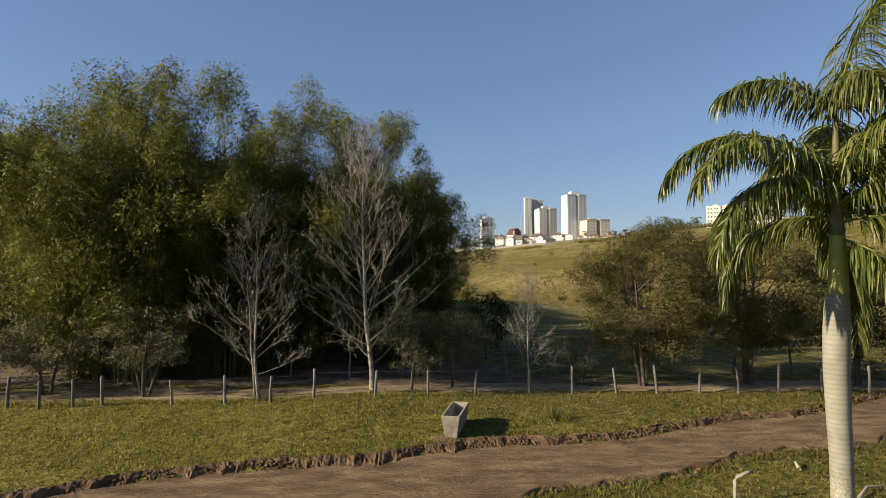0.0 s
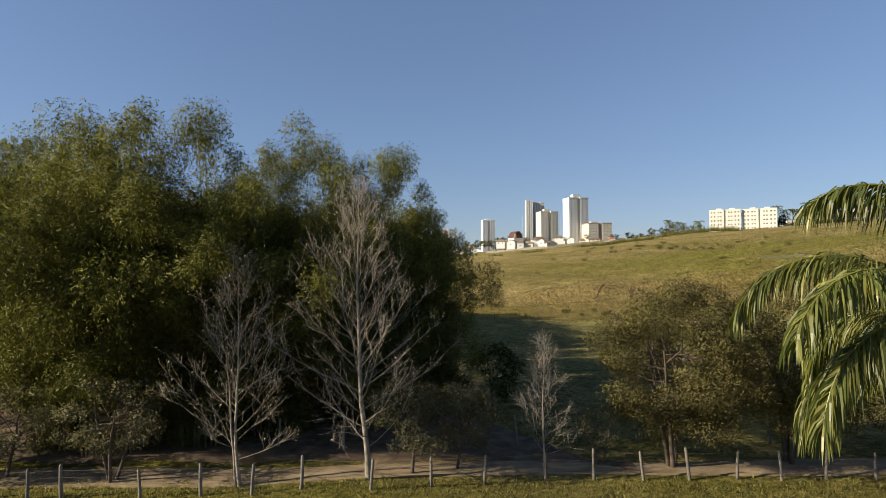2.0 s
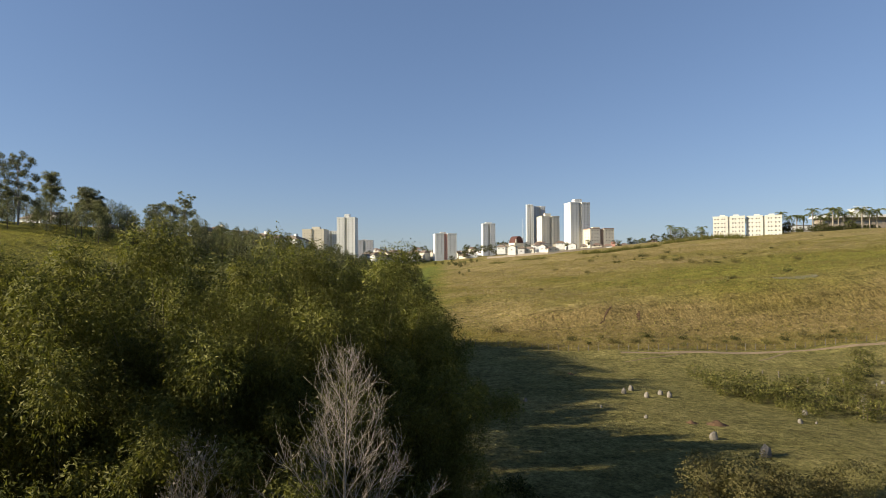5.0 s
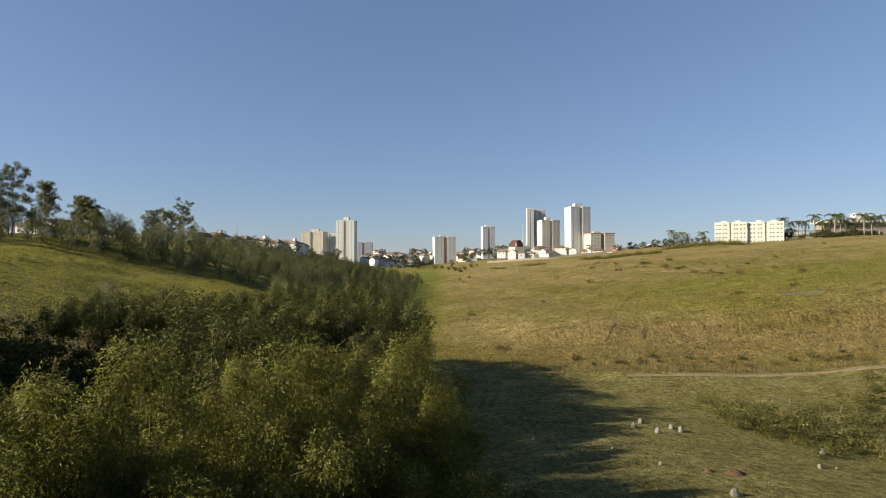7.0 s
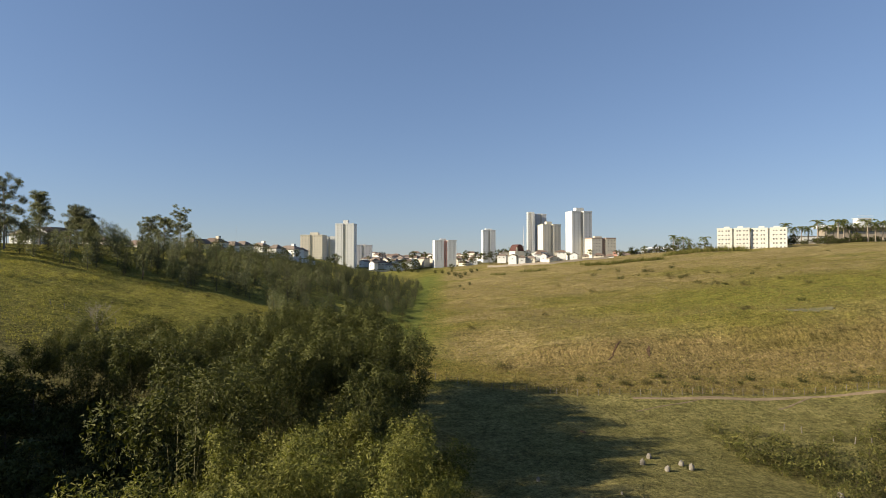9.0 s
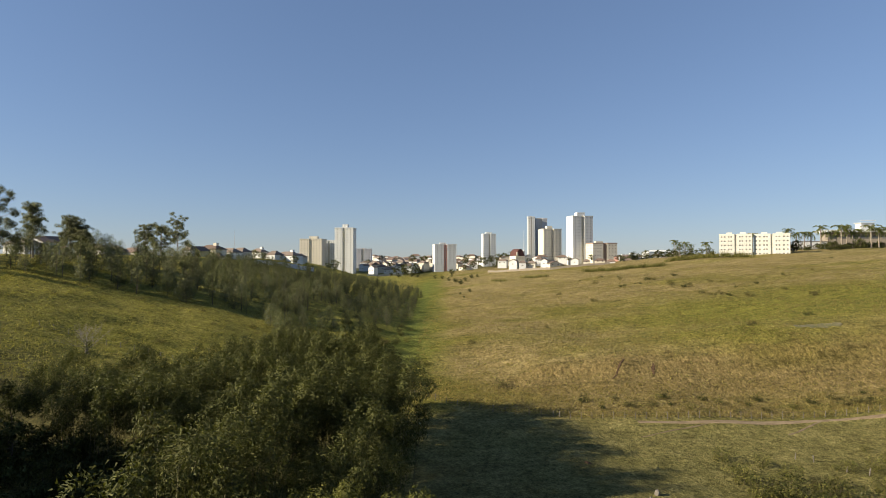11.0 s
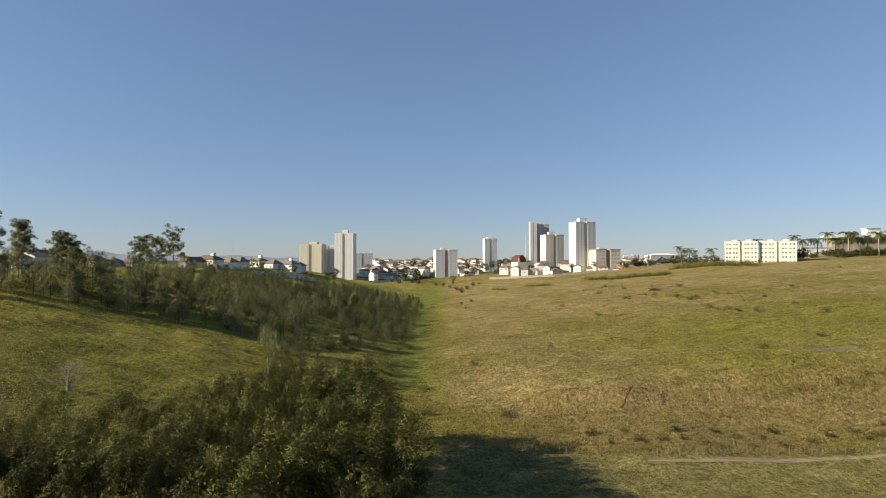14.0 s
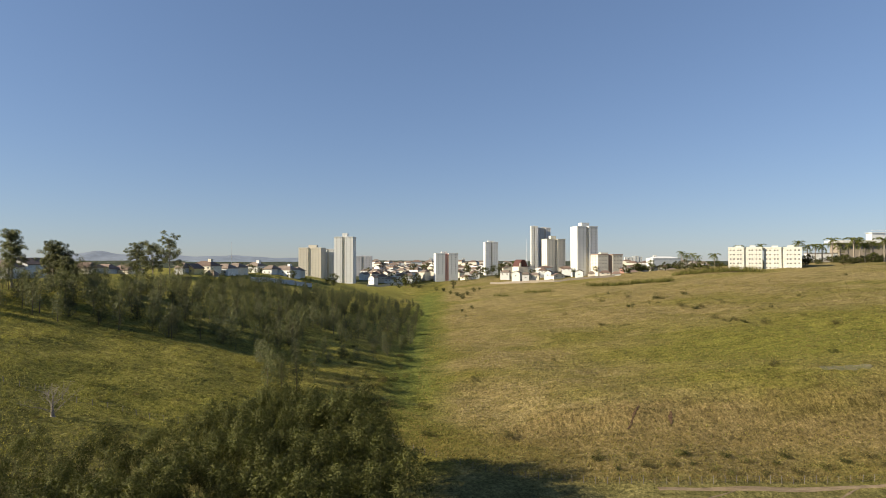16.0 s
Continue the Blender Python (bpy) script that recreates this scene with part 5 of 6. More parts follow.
for i, (x, y, s) in enumerate(((8.5, 7.5, 0.35), (10.8, 7.2, 0.25), (7.6, 7.2, 0.2))):
    ob = new("rock", clods("rock", [(0, 0, 1.0)], MAT["stone"], 90 + i))
    ob.matrix_basis = pose(x, y, float(terrain(x, y)) - float(terrain(0, 0)) * s, 0, 0, 40 * i) @ Matrix.Scale(s, 4)
    tagged(ob, "rough grey rock lying in the grass", "rock", "rocks by the palm")

# ---- the meadow ----
stone_meshes = []
for i in range(4):
    bm = bmesh.new()
    bmesh.ops.create_icosphere(bm, subdivisions=2, radius=1)
    for v in bm.verts:
        k = 1 + 0.22 * noise.noise(v.co * 1.4 + Vector((i * 7.0, 0, 0)))
        v.co = Vector((v.co.x * 0.42 * k, v.co.y * 0.38 * k, (v.co.z * 0.62 + 0.25) * k))
    me = bpy.data.meshes.new("stone")
    bm.to_mesh(me)
    bm.free()
    me.materials.append(MAT["stone"])
    stone_meshes.append(me)
for i, (x, y, s) in enumerate(((31.5, 64.6, 1.15), (32.4, 99.6, 1.2), (34.9, 103.4, 1.2), (35.4, 96.8, 1.1), (39.2, 100.5, 1.1), (40.0, 98.4, 1.25), (58.0, 89.5, 1.1), (50.6, 79.0, 0.8), (53.2, 79.5, 0.5), (33.4, 57.6, 1.4), (13.5, 90.1, 0.8), (27.8, 76.1, 0.6), (92, 117, 0.9), (24, 84, 0.5))):
    ob = new("standing_stone", stone_meshes[i % 4])
    ob.matrix_basis = on_land(x, y, 50.0 * i, 0.05, s)
    tagged(ob, "pale upright boulder standing in the meadow", "boulder", "meadow boulders")
for i, (x, y, s) in enumerate(((36.1, 73.5, 1.0), (33.0, 73.9, 0.6), (27, 118, 0.5))):
    ob = new("earth_mound", sheet("earth_mound", np.linspace(-1.6, 1.6, 14), np.linspace(-1.4, 1.4, 12), lambda x, y: 0.75 * np.exp(-(x * x + y * y * 1.4) * 1.1) - 0.12 + 0.05 * np.sin(x * 5 + y * 3), MAT["earth"]))
    ob.matrix_basis = on_land(x, y, 60.0 * i, 0.0, s)
    tagged(ob, "dark mound of earth in the meadow", "mound", "meadow mounds")

def gully(name, a, b, wide, mat, label, lift=0.12):
    """A strip of bare eroded ground running down a slope."""
    u, w = np.linspace(0, 1, 18), np.linspace(-1, 1, 7)
    cx = (a[0] + (b[0] - a[0]) * u + 0.12 * np.sin(u * 9))[:, None]
    cy = (a[1] + (b[1] - a[1]) * u)[:, None]
    n = np.array([-(b[1] - a[1]), b[0] - a[0]]) / math.hypot(b[0] - a[0], b[1] - a[1])
    k = (wide * (0.5 + 0.5 * np.sin(np.pi * u)) * (1 + 0.3 * np.sin(u * 23)))[:, None]
    gx, gy = cx + n[0] * k * w, cy + n[1] * k * w
    gz = terrain(gx, gy) + lift - 0.3 * lift * (1 - w ** 2)[None] - 1.5 * lift * (np.abs(w) > 0.95)[None]
    i = (np.arange(17)[:, None] * 7 + np.arange(6)[None]).reshape(-1)
    return tagged(new(name, mesh_of(name, np.stack([gx, gy, gz], -1).reshape(-1, 3), np.stack([i, i + 1, i + 8, i + 7], -1), mat)), label, "gully", kind="structure")


gully("gully", (48.6, 172.6), (54.2, 179.4), 0.3, MAT["earth"], "dark eroded gully cut into the bank", 0.2)
gully("gully", (61.3, 175.0), (62.6, 178.2), 0.6, MAT["earth"], "dark hollow washed into the bank", 0.2)
gully("bare_patch_hill", (112, 189.5), (127, 189.0), 1.8, MAT["ash"], "ashen bare patch on the green slope", 0.25)
gully("cow_path", (44, 136), (66, 145), 0.22, MAT["pale_dirt"], "thin trodden cattle path in the meadow", 0.1)
gully("cow_path", (78, 138), (92, 146), 0.3, MAT["pale_dirt"], "thin trodden cattle path in the meadow", 0.1)
bush_protos = [broad_tree("bush", Matrix(), 130 + i, h, sp, 0.15, per * 0.6, lf * 1.0, wd * 1.2, mt, lb, 1, (0.4, 0.95), cnt, 0.03, "bushes on the slopes", "bush", squash=0.85) for i, (h, sp, per, lf, wd, mt, lb, cnt) in enumerate((
    (2.6, 1.9, 75, 0.24, 0.11, "shrub_leaf", "leafy yellow-green bush in the pasture", 26), (1.7, 1.8, 75, 0.24, 0.1, "olive_leaf", "low brownish bush in the pasture", 22), (3.2, 1.6, 75, 0.24, 0.12, "grove_leaf", "dense dark green bush in the pasture", 26)))]
spots = []
for x, y, k, s in ((55.9, 123.8, 0, 0.9), (54, 112, 0, 1.1), (54.1, 105.7, 0, 1.3), (57, 103, 2, 1.2), (60, 108, 0, 1.2), (55.5, 99.5, 0, 1.2), (59.1, 96, 0, 1.3), (63, 101, 2, 1.2), (67, 106, 0, 1.3), (62.5, 92.5, 0, 1.2), (66, 97, 2, 1.2), (66, 87, 0, 1.2), (70, 90, 0, 1.0), (72, 97, 1, 1.2),
                   (64, 114, 0, 1.0), (70, 111, 1, 1.1), (75, 104, 0, 1.1), (78, 96, 1, 1.2), (82, 108, 1, 1.0), (88, 120, 0, 1.2), (93, 124, 2, 1.0), (98, 130, 0, 1.3), (102, 122, 1, 1.2), (84, 92, 0, 1.2), (90, 100, 1, 1.1)):
    spots.append((k, on_land(x, y, float(rb.uniform(0, 360)), 0.1, s * 1.3)))
for i in range(80):
    x = float(rb.uniform(52, 110))
    spots.append((int(rb.choice([0, 0, 1])), on_land(x, 104 + 0.12 * (x - 60) + float(rb.normal()) * 11, float(rb.uniform(0, 360)), 0.1, float(rb.uniform(0.35, 1.3)))))
for x, y, k, s in ((107.5, 349.2, 2, 1.0), (100.6, 379.7, 1, 1.2), (148.6, 369.2, 2, 1.3), (128.4, 362.4, 2, 1.3), (118.1, 383.3, 1, 1.2), (130.3, 330.2, 1, 1.6), (134, 321, 2, 1.1), (127, 285, 1, 1.4), (129.6, 272.2, 1, 1.2), (137.9, 262.5, 1, 1.3), (160, 251, 1, 1.3), (127.6, 206, 2, 0.9),
                   (138.4, 324, 1, 1.2), (160, 272, 1, 0.9), (78.3, 301, 1, 1.2), (132, 362, 1, 1.1), (41.3, 235.6, 1, 0.7), (16.8, 173.1, 1, 1.2), (10, 215.5, 1, 1.0), (69.7, 346, 1, 1.0)):
    spots.append((k, on_land(x, y, float(rb.uniform(0, 360)), 0.1, s)))
for i in range(34):
    x = float(rb.uniform(34, 120))
    spots.append((int(rb.choice([0, 1, 1, 2])), on_land(x, float(bank_line(x)) + float(rb.uniform(3, 15)), float(rb.uniform(0, 360)), 0.1, float(rb.uniform(0.45, 0.95)))))
for cx, cy, n in ((118, 352, 9), (150, 330, 7), (165, 300, 6), (200, 330, 7), (131, 268, 5), (215, 270, 5), (78, 300, 4), (120, 196, 5), (250, 380, 6), (100, 400, 6)):
    for i in range(n):
        spots.append((int(rb.choice([1, 1, 2])), on_land(cx + float(rb.normal()) * 11, cy + float(rb.normal()) * 5, float(rb.uniform(0, 360)), 0.25, float(rb.uniform(0.25, 0.75)))))
for i in range(26):
    y = float(rb.uniform(160, 240))
    x = -16 - (y - 160) * 0.1 + float(rb.normal()) * 5
    spots.append((int(rb.choice([0, 1, 2])), on_land(x, y, float(rb.uniform(0, 360)), 0.1, float(rb.uniform(0.5, 1.1)))))
for i in range(22):
    spots.append((int(rb.choice([0, 1])), on_land(float(rb.uniform(-130, -60)), float(rb.uniform(150, 200)), float(rb.uniform(0, 360)), 0.1, float(rb.uniform(0.4, 0.8)))))
for i in range(64):
    spots.append((int(rb.choice([0, 1, 1])), on_land(float(rb.uniform(-140, -45)), float(rb.uniform(132, 205)), float(rb.uniform(0, 360)), 0.1, float(rb.uniform(0.2, 0.5)))))
for i in range(60):
    spots.append((int(rb.choice([0, 1, 2, 2])), on_land(float(rb.uniform(-58, -14)), float(rb.uniform(165, 262)), float(rb.uniform(0, 360)), 0.1, float(rb.uniform(0.4, 1.0)))))
scatter(bush_protos, spots)
bare_tree("bare_tree", on_land(-81.5, 137.5, 0, 0.2), 47, 5.0, 0.42, 0.10, 26, 7.5, "spreading leafless tree alone on the grassy slope", 0.0, 0.0)
bare_tree("bare_tree", on_land(66.5, 88.5, 0, 0.2), 49, 3.6, 0.07, 0.3, 8, 1.3, "small pale dead tree in the scrub", 0.0, 0.0)


def tuft_field(name, n, region, seed, h, w, mat, label, lean=0.5, blades=5, rank=False):
    """Grass tufts as bunches of blades."""
    q = np.random.default_rng(seed)
    x, y, keep = region(q, n)
    x, y = x[keep], y[keep]
    z = terrain(x, y)
    m = len(x)
    sz = q.uniform(0.5, 1.3, m)
    V, F = [], []
    base = 0
    for b in range(blades):
        a = q.uniform(0, 6.28, m)
        d = np.stack([np.cos(a), np.sin(a)], -1)
        o = q.normal(size=(m, 2)) * (h * 0.35)
        hh = h * sz * q.uniform(0.6, 1.2, m)
        ww = w * sz
        p = np.stack([d[:, 1] * ww[:], -d[:, 0] * ww[:]], -1)
        bx, by = x + o[:, 0], y + o[:, 1]
        l = d * (hh * lean)[:, None] * q.uniform(0.3, 1.2, (m, 1))
        tri = np.stack([np.stack([bx - p[:, 0], by - p[:, 1], z - 0.02], -1), np.stack([bx + p[:, 0], by + p[:, 1], z - 0.02], -1), np.stack([bx + l[:, 0], by + l[:, 1], z + hh], -1)], 1)
        V.append(tri.reshape(-1, 3))
        F.append(np.arange(base, base + 3 * m).reshape(m, 3))
        base += 3 * m
    V, F = np.concatenate(V), np.concatenate(F)
    g = np.cross(V[1::3] - V[0::3], V[2::3] - V[0::3])
    N = unit(np.array([0, 0, 1.0]) + q.normal(size=(len(F), 3)) * 0.3)
    flip = g @ np.array([-0.2, -0.6, 0.8]) < 0
    F[flip] = F[flip][:, ::-1]
    return tagged(new(name, mesh_of(name, V, F, mat, False, None if rank else N)), label, "grass", kind="stuff")


def lawn_region(q, n):
    x, y = q.uniform(-28, 34, n), q.uniform(5, 23, n)
    d = y - berm_line(x)
    return x, y, ((d > 0.25) | ((d < -0.1 - road_width(x)) & (x > -2))) & (y < 22.4)


def hill_region(q, n):
    x, y = q.uniform(-10, 230, n), 148 + 260 * q.uniform(0, 1, n) ** 1.5
    return x, y, y > bank_line(x) + 1.0


def slope_region(q, n):
    x, y = q.uniform(-150, -20, n), q.uniform(110, 225, n)
    return x, y, (y > 140) | (x < -60)


def bank_region(q, n):
    x = q.uniform(-18, 130, n)
    return x, bank_line(x) + q.uniform(0.4, 24, n), np.ones(n, bool)


tuft_field("lawn_grass", 62000, lawn_region, 1, 0.085, 0.026, MAT["grass_blade"], "short green lawn grass with yellow tips", 1.3, 3)
tuft_field("fence_weeds", 1800, lambda q, n: (q.uniform(-30, 34, n), 21.6 + q.normal(size=n) * 0.8, np.ones(n, bool)), 21, 0.22, 0.016, MAT["grass_blade"], "taller weeds along the fence line", 0.6, 5)
tuft_field("track_weeds", 1500, lambda q, n: (lambda x: (x, berm_line(x) - 2.5 + q.normal(size=n) * 0.3 + 0.3 * np.sin(x * 0.6), np.sin(x * 1.3) + np.sin(x * 0.47) > -0.3))(q.uniform(-8, 34, n)), 23, 0.07, 0.012, MAT["grass_blade"], "thin weeds between the wheel tracks", 0.9, 3)
tuft_field("tall_weeds", 34, lambda q, n: (6.6 + q.normal(size=n) * 0.35, 17.4 + q.normal(size=n) * 0.25, np.ones(n, bool)), 24, 0.55, 0.022, MAT["grass_blade"], "tall spindly weeds in the lawn", 0.8, 8)
tuft_field("road_weeds", 2600, lambda q, n: (lambda x: (x, berm_line(x) - road_width(x) - 0.1 + q.normal(size=n) * 0.3, np.ones(n, bool)))(q.uniform(-5, 34, n)), 22, 0.12, 0.02, MAT["grass_blade"], "weeds along the road edge", 0.7, 5)
tuft_field("brow_grass", 12000, hill_region, 32, 0.5, 0.09, MAT["hill_tuft"], "rank dry grass stalks on the hillside", 0.5, 3, True)
tuft_field("hill_grass", 26000, hill_region, 2, 0.42, 0.09, MAT["hill_tuft"], "dry tawny grass tufts on the hillside", 0.6, 3)
tuft_field("green_hill_grass", 14000, hill_region, 12, 0.4, 0.09, MAT["grass_blade"], "yellow-green grass tufts on the hillside", 0.6, 3, True)
tuft_field("slope_grass", 72000, slope_region, 3, 0.3, 0.075, MAT["grass_blade"], "yellow-green grass tufts on the slope", 0.7, 2, True)
tuft_field("bank_grass", 10000, bank_region, 4, 0.38, 0.05, MAT["hill_tuft"], "tall dry grass along the bank foot", 0.4, 4, True)

# ---- the wooded west slope ----
rw = np.random.default_rng(77)
pines = [slim_tree("plantation_tree", 200 + i, h, sp, 0.36, 0.18, 14, 78, mt, lb, br, "plantation trees") for i, (h, sp, mt, lb, br) in enumerate((
    (10.5, 2.3, "pine_leaf", "slim rounded green plantation tree", 0.22), (8.5, 2.2, "pine_leaf", "slim rounded green plantation tree", 0.16), (12, 2.4, "eucalypt_leaf", "slim grey-green young eucalypt", 0.3), (7, 2.4, "eucalypt_leaf", "bushy grey-green young eucalypt", 0.12)))]


def in_wood(x, y):
    low = np.interp(x, (-185, -133, -106, -75, -55, -46, -40, -30, -20, -14), (165, 190, 200, 214, 206, 196, 232, 232, 258, 330))
    high = np.interp(x, (-200, -184, -154, -136, -122, -94, -73, -48, -25, -14), (262, 258, 262, 296, 365, 385, 410, 455, 470, 420))
    return low < y < high, (high - y) / 45


spots = []
for gy in np.arange(150, 475, 7.4):
    for gx in np.arange(-196, -14, 7.4):
        x, y = gx + rw.uniform(-2.6, 2.6), gy + rw.uniform(-2.6, 2.6)
        thin = 0.8 if (x > -60 and y < 330) else (0.95 if y < 330 else 0.85)
        inside, edge = in_wood(x, y)
        if inside and rw.random() < thin:
            spots.append((int(rw.choice([0, 0, 1, 2, 2, 3])), on_land(x, y, float(rw.uniform(0, 360)), 0.2, float(rw.uniform(0.75, 1.2)) * min(1.0, 0.45 + 0.55 * edge) * (0.72 if x > -50 else 1.0))))
for x, y in ((-58, 202), (-55, 198), (-49, 188), (-52, 185), (-50, 192), (-45, 190), (-77, 215), (-93, 209), (-61, 206), (-42, 200)):
    spots.append((int(rw.choice([0, 1, 3])), on_land(x, y, float(rw.uniform(0, 360)), 0.2, float(rw.uniform(0.8, 1.15)))))
spots.sort(key=lambda s: s[1].translation.y)
scatter(pines, spots[:290])


def merged(name, protos, places, label):
    """Many far trees joined into one object."""
    ob = new(name, bpy.data.meshes.new(name))
    V, F, M, base = [], [], [], 0
    for k, m in places:
        for c in protos[k].children:
            me, part_no = c.data, int(c.name.startswith("crown"))
            v = np.empty(len(me.vertices) * 3, np.float32)
            me.vertices.foreach_get("co", v)
            f = np.empty(len(me.loops), np.int32)
            me.loops.foreach_get("vertex_index", f)
            a = np.array(m)
            V.append(v.reshape(-1, 3) @ a[:3, :3].T + a[:3, 3])
            f = f.reshape(-1, 3) if part_no else np.concatenate([f.reshape(-1, 4)[:, :3], f.reshape(-1, 4)[:, [0, 2, 3]]])
            F.append(f + base)
            M.append(np.full(len(f), part_no))
            base += len(me.vertices)
    me = mesh_of(name, np.concatenate(V), np.concatenate(F), MAT["bark"])
    me.materials.append(MAT["pine_leaf"])
    me.polygons.foreach_set("material_index", np.concatenate(M).astype(np.int32))
    ob.data = me
    return tagged(ob, label, "trees", kind="stuff")


merged("far_wood", pines, spots[290:], "dense dark green wood on the far slope")


def eucalypt(at, seed, height, spread, label, low=0.35):
    """A tall gum tree: forked pale limbs carrying separate airy clumps."""
    q = np.random.default_rng(seed)
    ob = holder("eucalyptus_tree", at, label, "tree", "tall eucalypts on the ridge")
    s = np.linspace(0, 1, 7)
    stem = np.stack([0.4 * np.sin(s * 2.5 + seed), 0.3 * np.sin(s * 2 + 1), s * height * 0.9], -1)
    V, Q = tubes([(stem, 0.34 * (1 - 0.8 * s) + 0.03)], 7)
    child("trunk", mesh_of("trunk", V, Q, MAT["pale_bark"], True), ob)
    c, r = [], []
    for k in range(24):
        u = low + (1 - low) * (k + 0.5) / 24
        p, _ = along(stem, min(0.98, u))
        a = 2.399 * k
        w = spread * (1.05 - 0.55 * u) * q.uniform(0.35, 1.0)
        tip = p + np.array([math.cos(a) * w, math.sin(a) * w, 0.1 * height * q.uniform(0.3, 1.0)])
        V, Q = tubes([(np.array([p, (p + tip) / 2 + np.array([0, 0, -0.3]), tip]), np.array([0.12, 0.08, 0.03]))], 4)
        child("branch", mesh_of("branch", V, Q, MAT["pale_bark"], True), ob)
        for j in range(5):
            c.append(tip + q.normal(size=3) * np.array([1.2, 1.2, 0.8]))
            r.append(q.uniform(0.7, 1.6))
    V, Q, N = puffs(q, np.array(c), np.array(r), 80, 0.46, 0.18, 0.75, 0.5, 0.3)
    child("crown", mesh_of("crown", V, Q, MAT["eucalypt_leaf"], False, N), ob)
    return ob


for x, y, h, spread, low, sd in ((-154, 201, 26.5, 9.0, 0.22, 1), (-165, 204, 25.0, 9.0, 0.25, 2), (-160, 226.5, 22.0, 3.8, 0.4, 8), (-158, 246.5, 17.6, 6.0, 0.3, 3), (-154, 245.0, 16.0, 5.5, 0.3, 4), (-149, 242.0, 12.0, 3.2, 0.3, 5),
                                (-153, 331, 25.5, 7.5, 0.3, 9), (-164, 334, 20.5, 7.0, 0.25, 7), (-175, 338, 19.0, 6.5, 0.3, 6)):
    eucalypt(on_land(x, y, 40.0 * sd, 0.3), sd, h, spread, "tall airy eucalyptus tree on the ridge", low)

# ---- houses on the west ridge ----
for px, foot, dep, turn, w, d, h, wl, rf, lb, st, ch in (
    (8, 498, 262, 12, 13, 9, 8.5, "white", "grey_roof", "white two-storey house behind eucalypts", "hip", False), (42, 494, 270, 12, 14, 10, 9.0, "white", "tile_roof", "white two-storey house with a broad gable", "gable", False), (66, 494, 276, 12, 7, 9, 9.4, "pink", "tile_roof", "pink-red two-storey house on the ridge", "gable", False),
    (150, 494, 330, 20, 20, 12, 8.5, "cream", "tile_roof", "long cream house with a brown hipped roof", "hip", False), (185, 492, 345, 18, 14, 10, 7.0, "white", "tile_roof", "white house with a brown hipped roof", "hip", False), (220, 492, 350, 20, 18, 12, 6.5, "beige", "tile_roof", "beige house with a wide brown roof", "hip", False),
    (338, 492, 350, 16, 10, 9, 7.5, "yellow", "tile_roof", "yellow two-storey house with a steep roof", "gable", False), (322, 490, 345, 16, 6, 8, 7.0, "grey", "grey_roof", "grey-blue house beside a yellow one", "hip", False), (362, 486, 372, 16, 16, 11, 7.5, "cream", "tile_roof", "cream house with a brown tiled roof", "hip", True),
    (396, 486, 385, 22, 14, 10, 5.5, "white", "grey_roof", "white house with a grey tiled roof", "hip", False), (416, 484, 396, 22, 12, 10, 5.5, "cream", "grey_roof", "cream house with a grey tiled roof", "hip", False), (450, 480, 440, 22, 12, 10, 5.0, "white", "grey_roof", "white house with a grey roof", "hip", True), (372, 494, 352, 16, 8, 6, 3.0, "grey", "grey_roof", "low grey outbuilding by the houses", "hip", False),
    (478, 492, 425, 24, 9, 10, 8.5, "white", "grey_roof", "white corner house with stepped wall", "hip", False), (503, 492, 430, 24, 19, 12, 8.0, "white", "grey_roof", "large white two-storey house with a grey roof", "hip", True), (522, 490, 445, 24, 10, 10, 6.0, "beige", "grey_roof", "beige house with a grey roof", "hip", False)):
    house("house", seat(px, foot, dep, -turn), w, d, h * 0.8, wl, rf, lb, st, "houses on the west ridge", 3.1, ch)
mast = new("radio_mast", mesh_of("radio_mast", *tubes([(np.array([[0, 0, -6], [0, 0, 22.0]]), np.array([0.18, 0.08]))], 5), MAT["grey"]))
mast.matrix_basis = seat(407, 470, 520)
tagged(mast, "thin grey radio mast on the ridge", "mast")


def long_wall(name, p, q, h, mat, label):
    p, q = Vector(p), Vector(q)
    n = 14
    t = 0.15
    v, f = [], []
    side = Vector((-(q - p).y, (q - p).x)).normalized() * t
    for i in range(n + 1):
        c = p.lerp(q, i / n)
        z = float(terrain(c.x, c.y))
        hh = h * (1 + 0.12 * (i % 3 == 0))
        v += [(c.x - side.x, c.y - side.y, z - 2), (c.x + side.x, c.y + side.y, z - 2), (c.x + side.x, c.y + side.y, z + hh), (c.x - side.x, c.y - side.y, z + hh)]
    for i in range(n):
        a, b = 4 * i, 4 * i + 4
        f += [(a, b, b + 3, a + 3), (a + 3, b + 3, b + 2, a + 2), (a + 2, b + 2, b + 1, a + 1)]
    return tagged(new(name, mesh_of(name, v, f, MAT[mat])), label, "wall", kind="structure")


long_wall("boundary_wall_west", (-124, 376), (-96, 424), 3.0, "grey", "long grey boundary wall below the west houses")
long_wall("boundary_wall_east", (44, 560), (98, 520), 1.9, "concrete", "long pale boundary wall below the town houses")
long_wall("boundary_wall_east", (98, 520), (150, 512), 1.8, "concrete", "long pale boundary wall below the town houses")
long_wall("boundary_wall_valley", (-84, 625), (-46, 648), 2.0, "beige", "pale wall across the head of the valley")

# ---- the town ----
rt = np.random.default_rng(31)


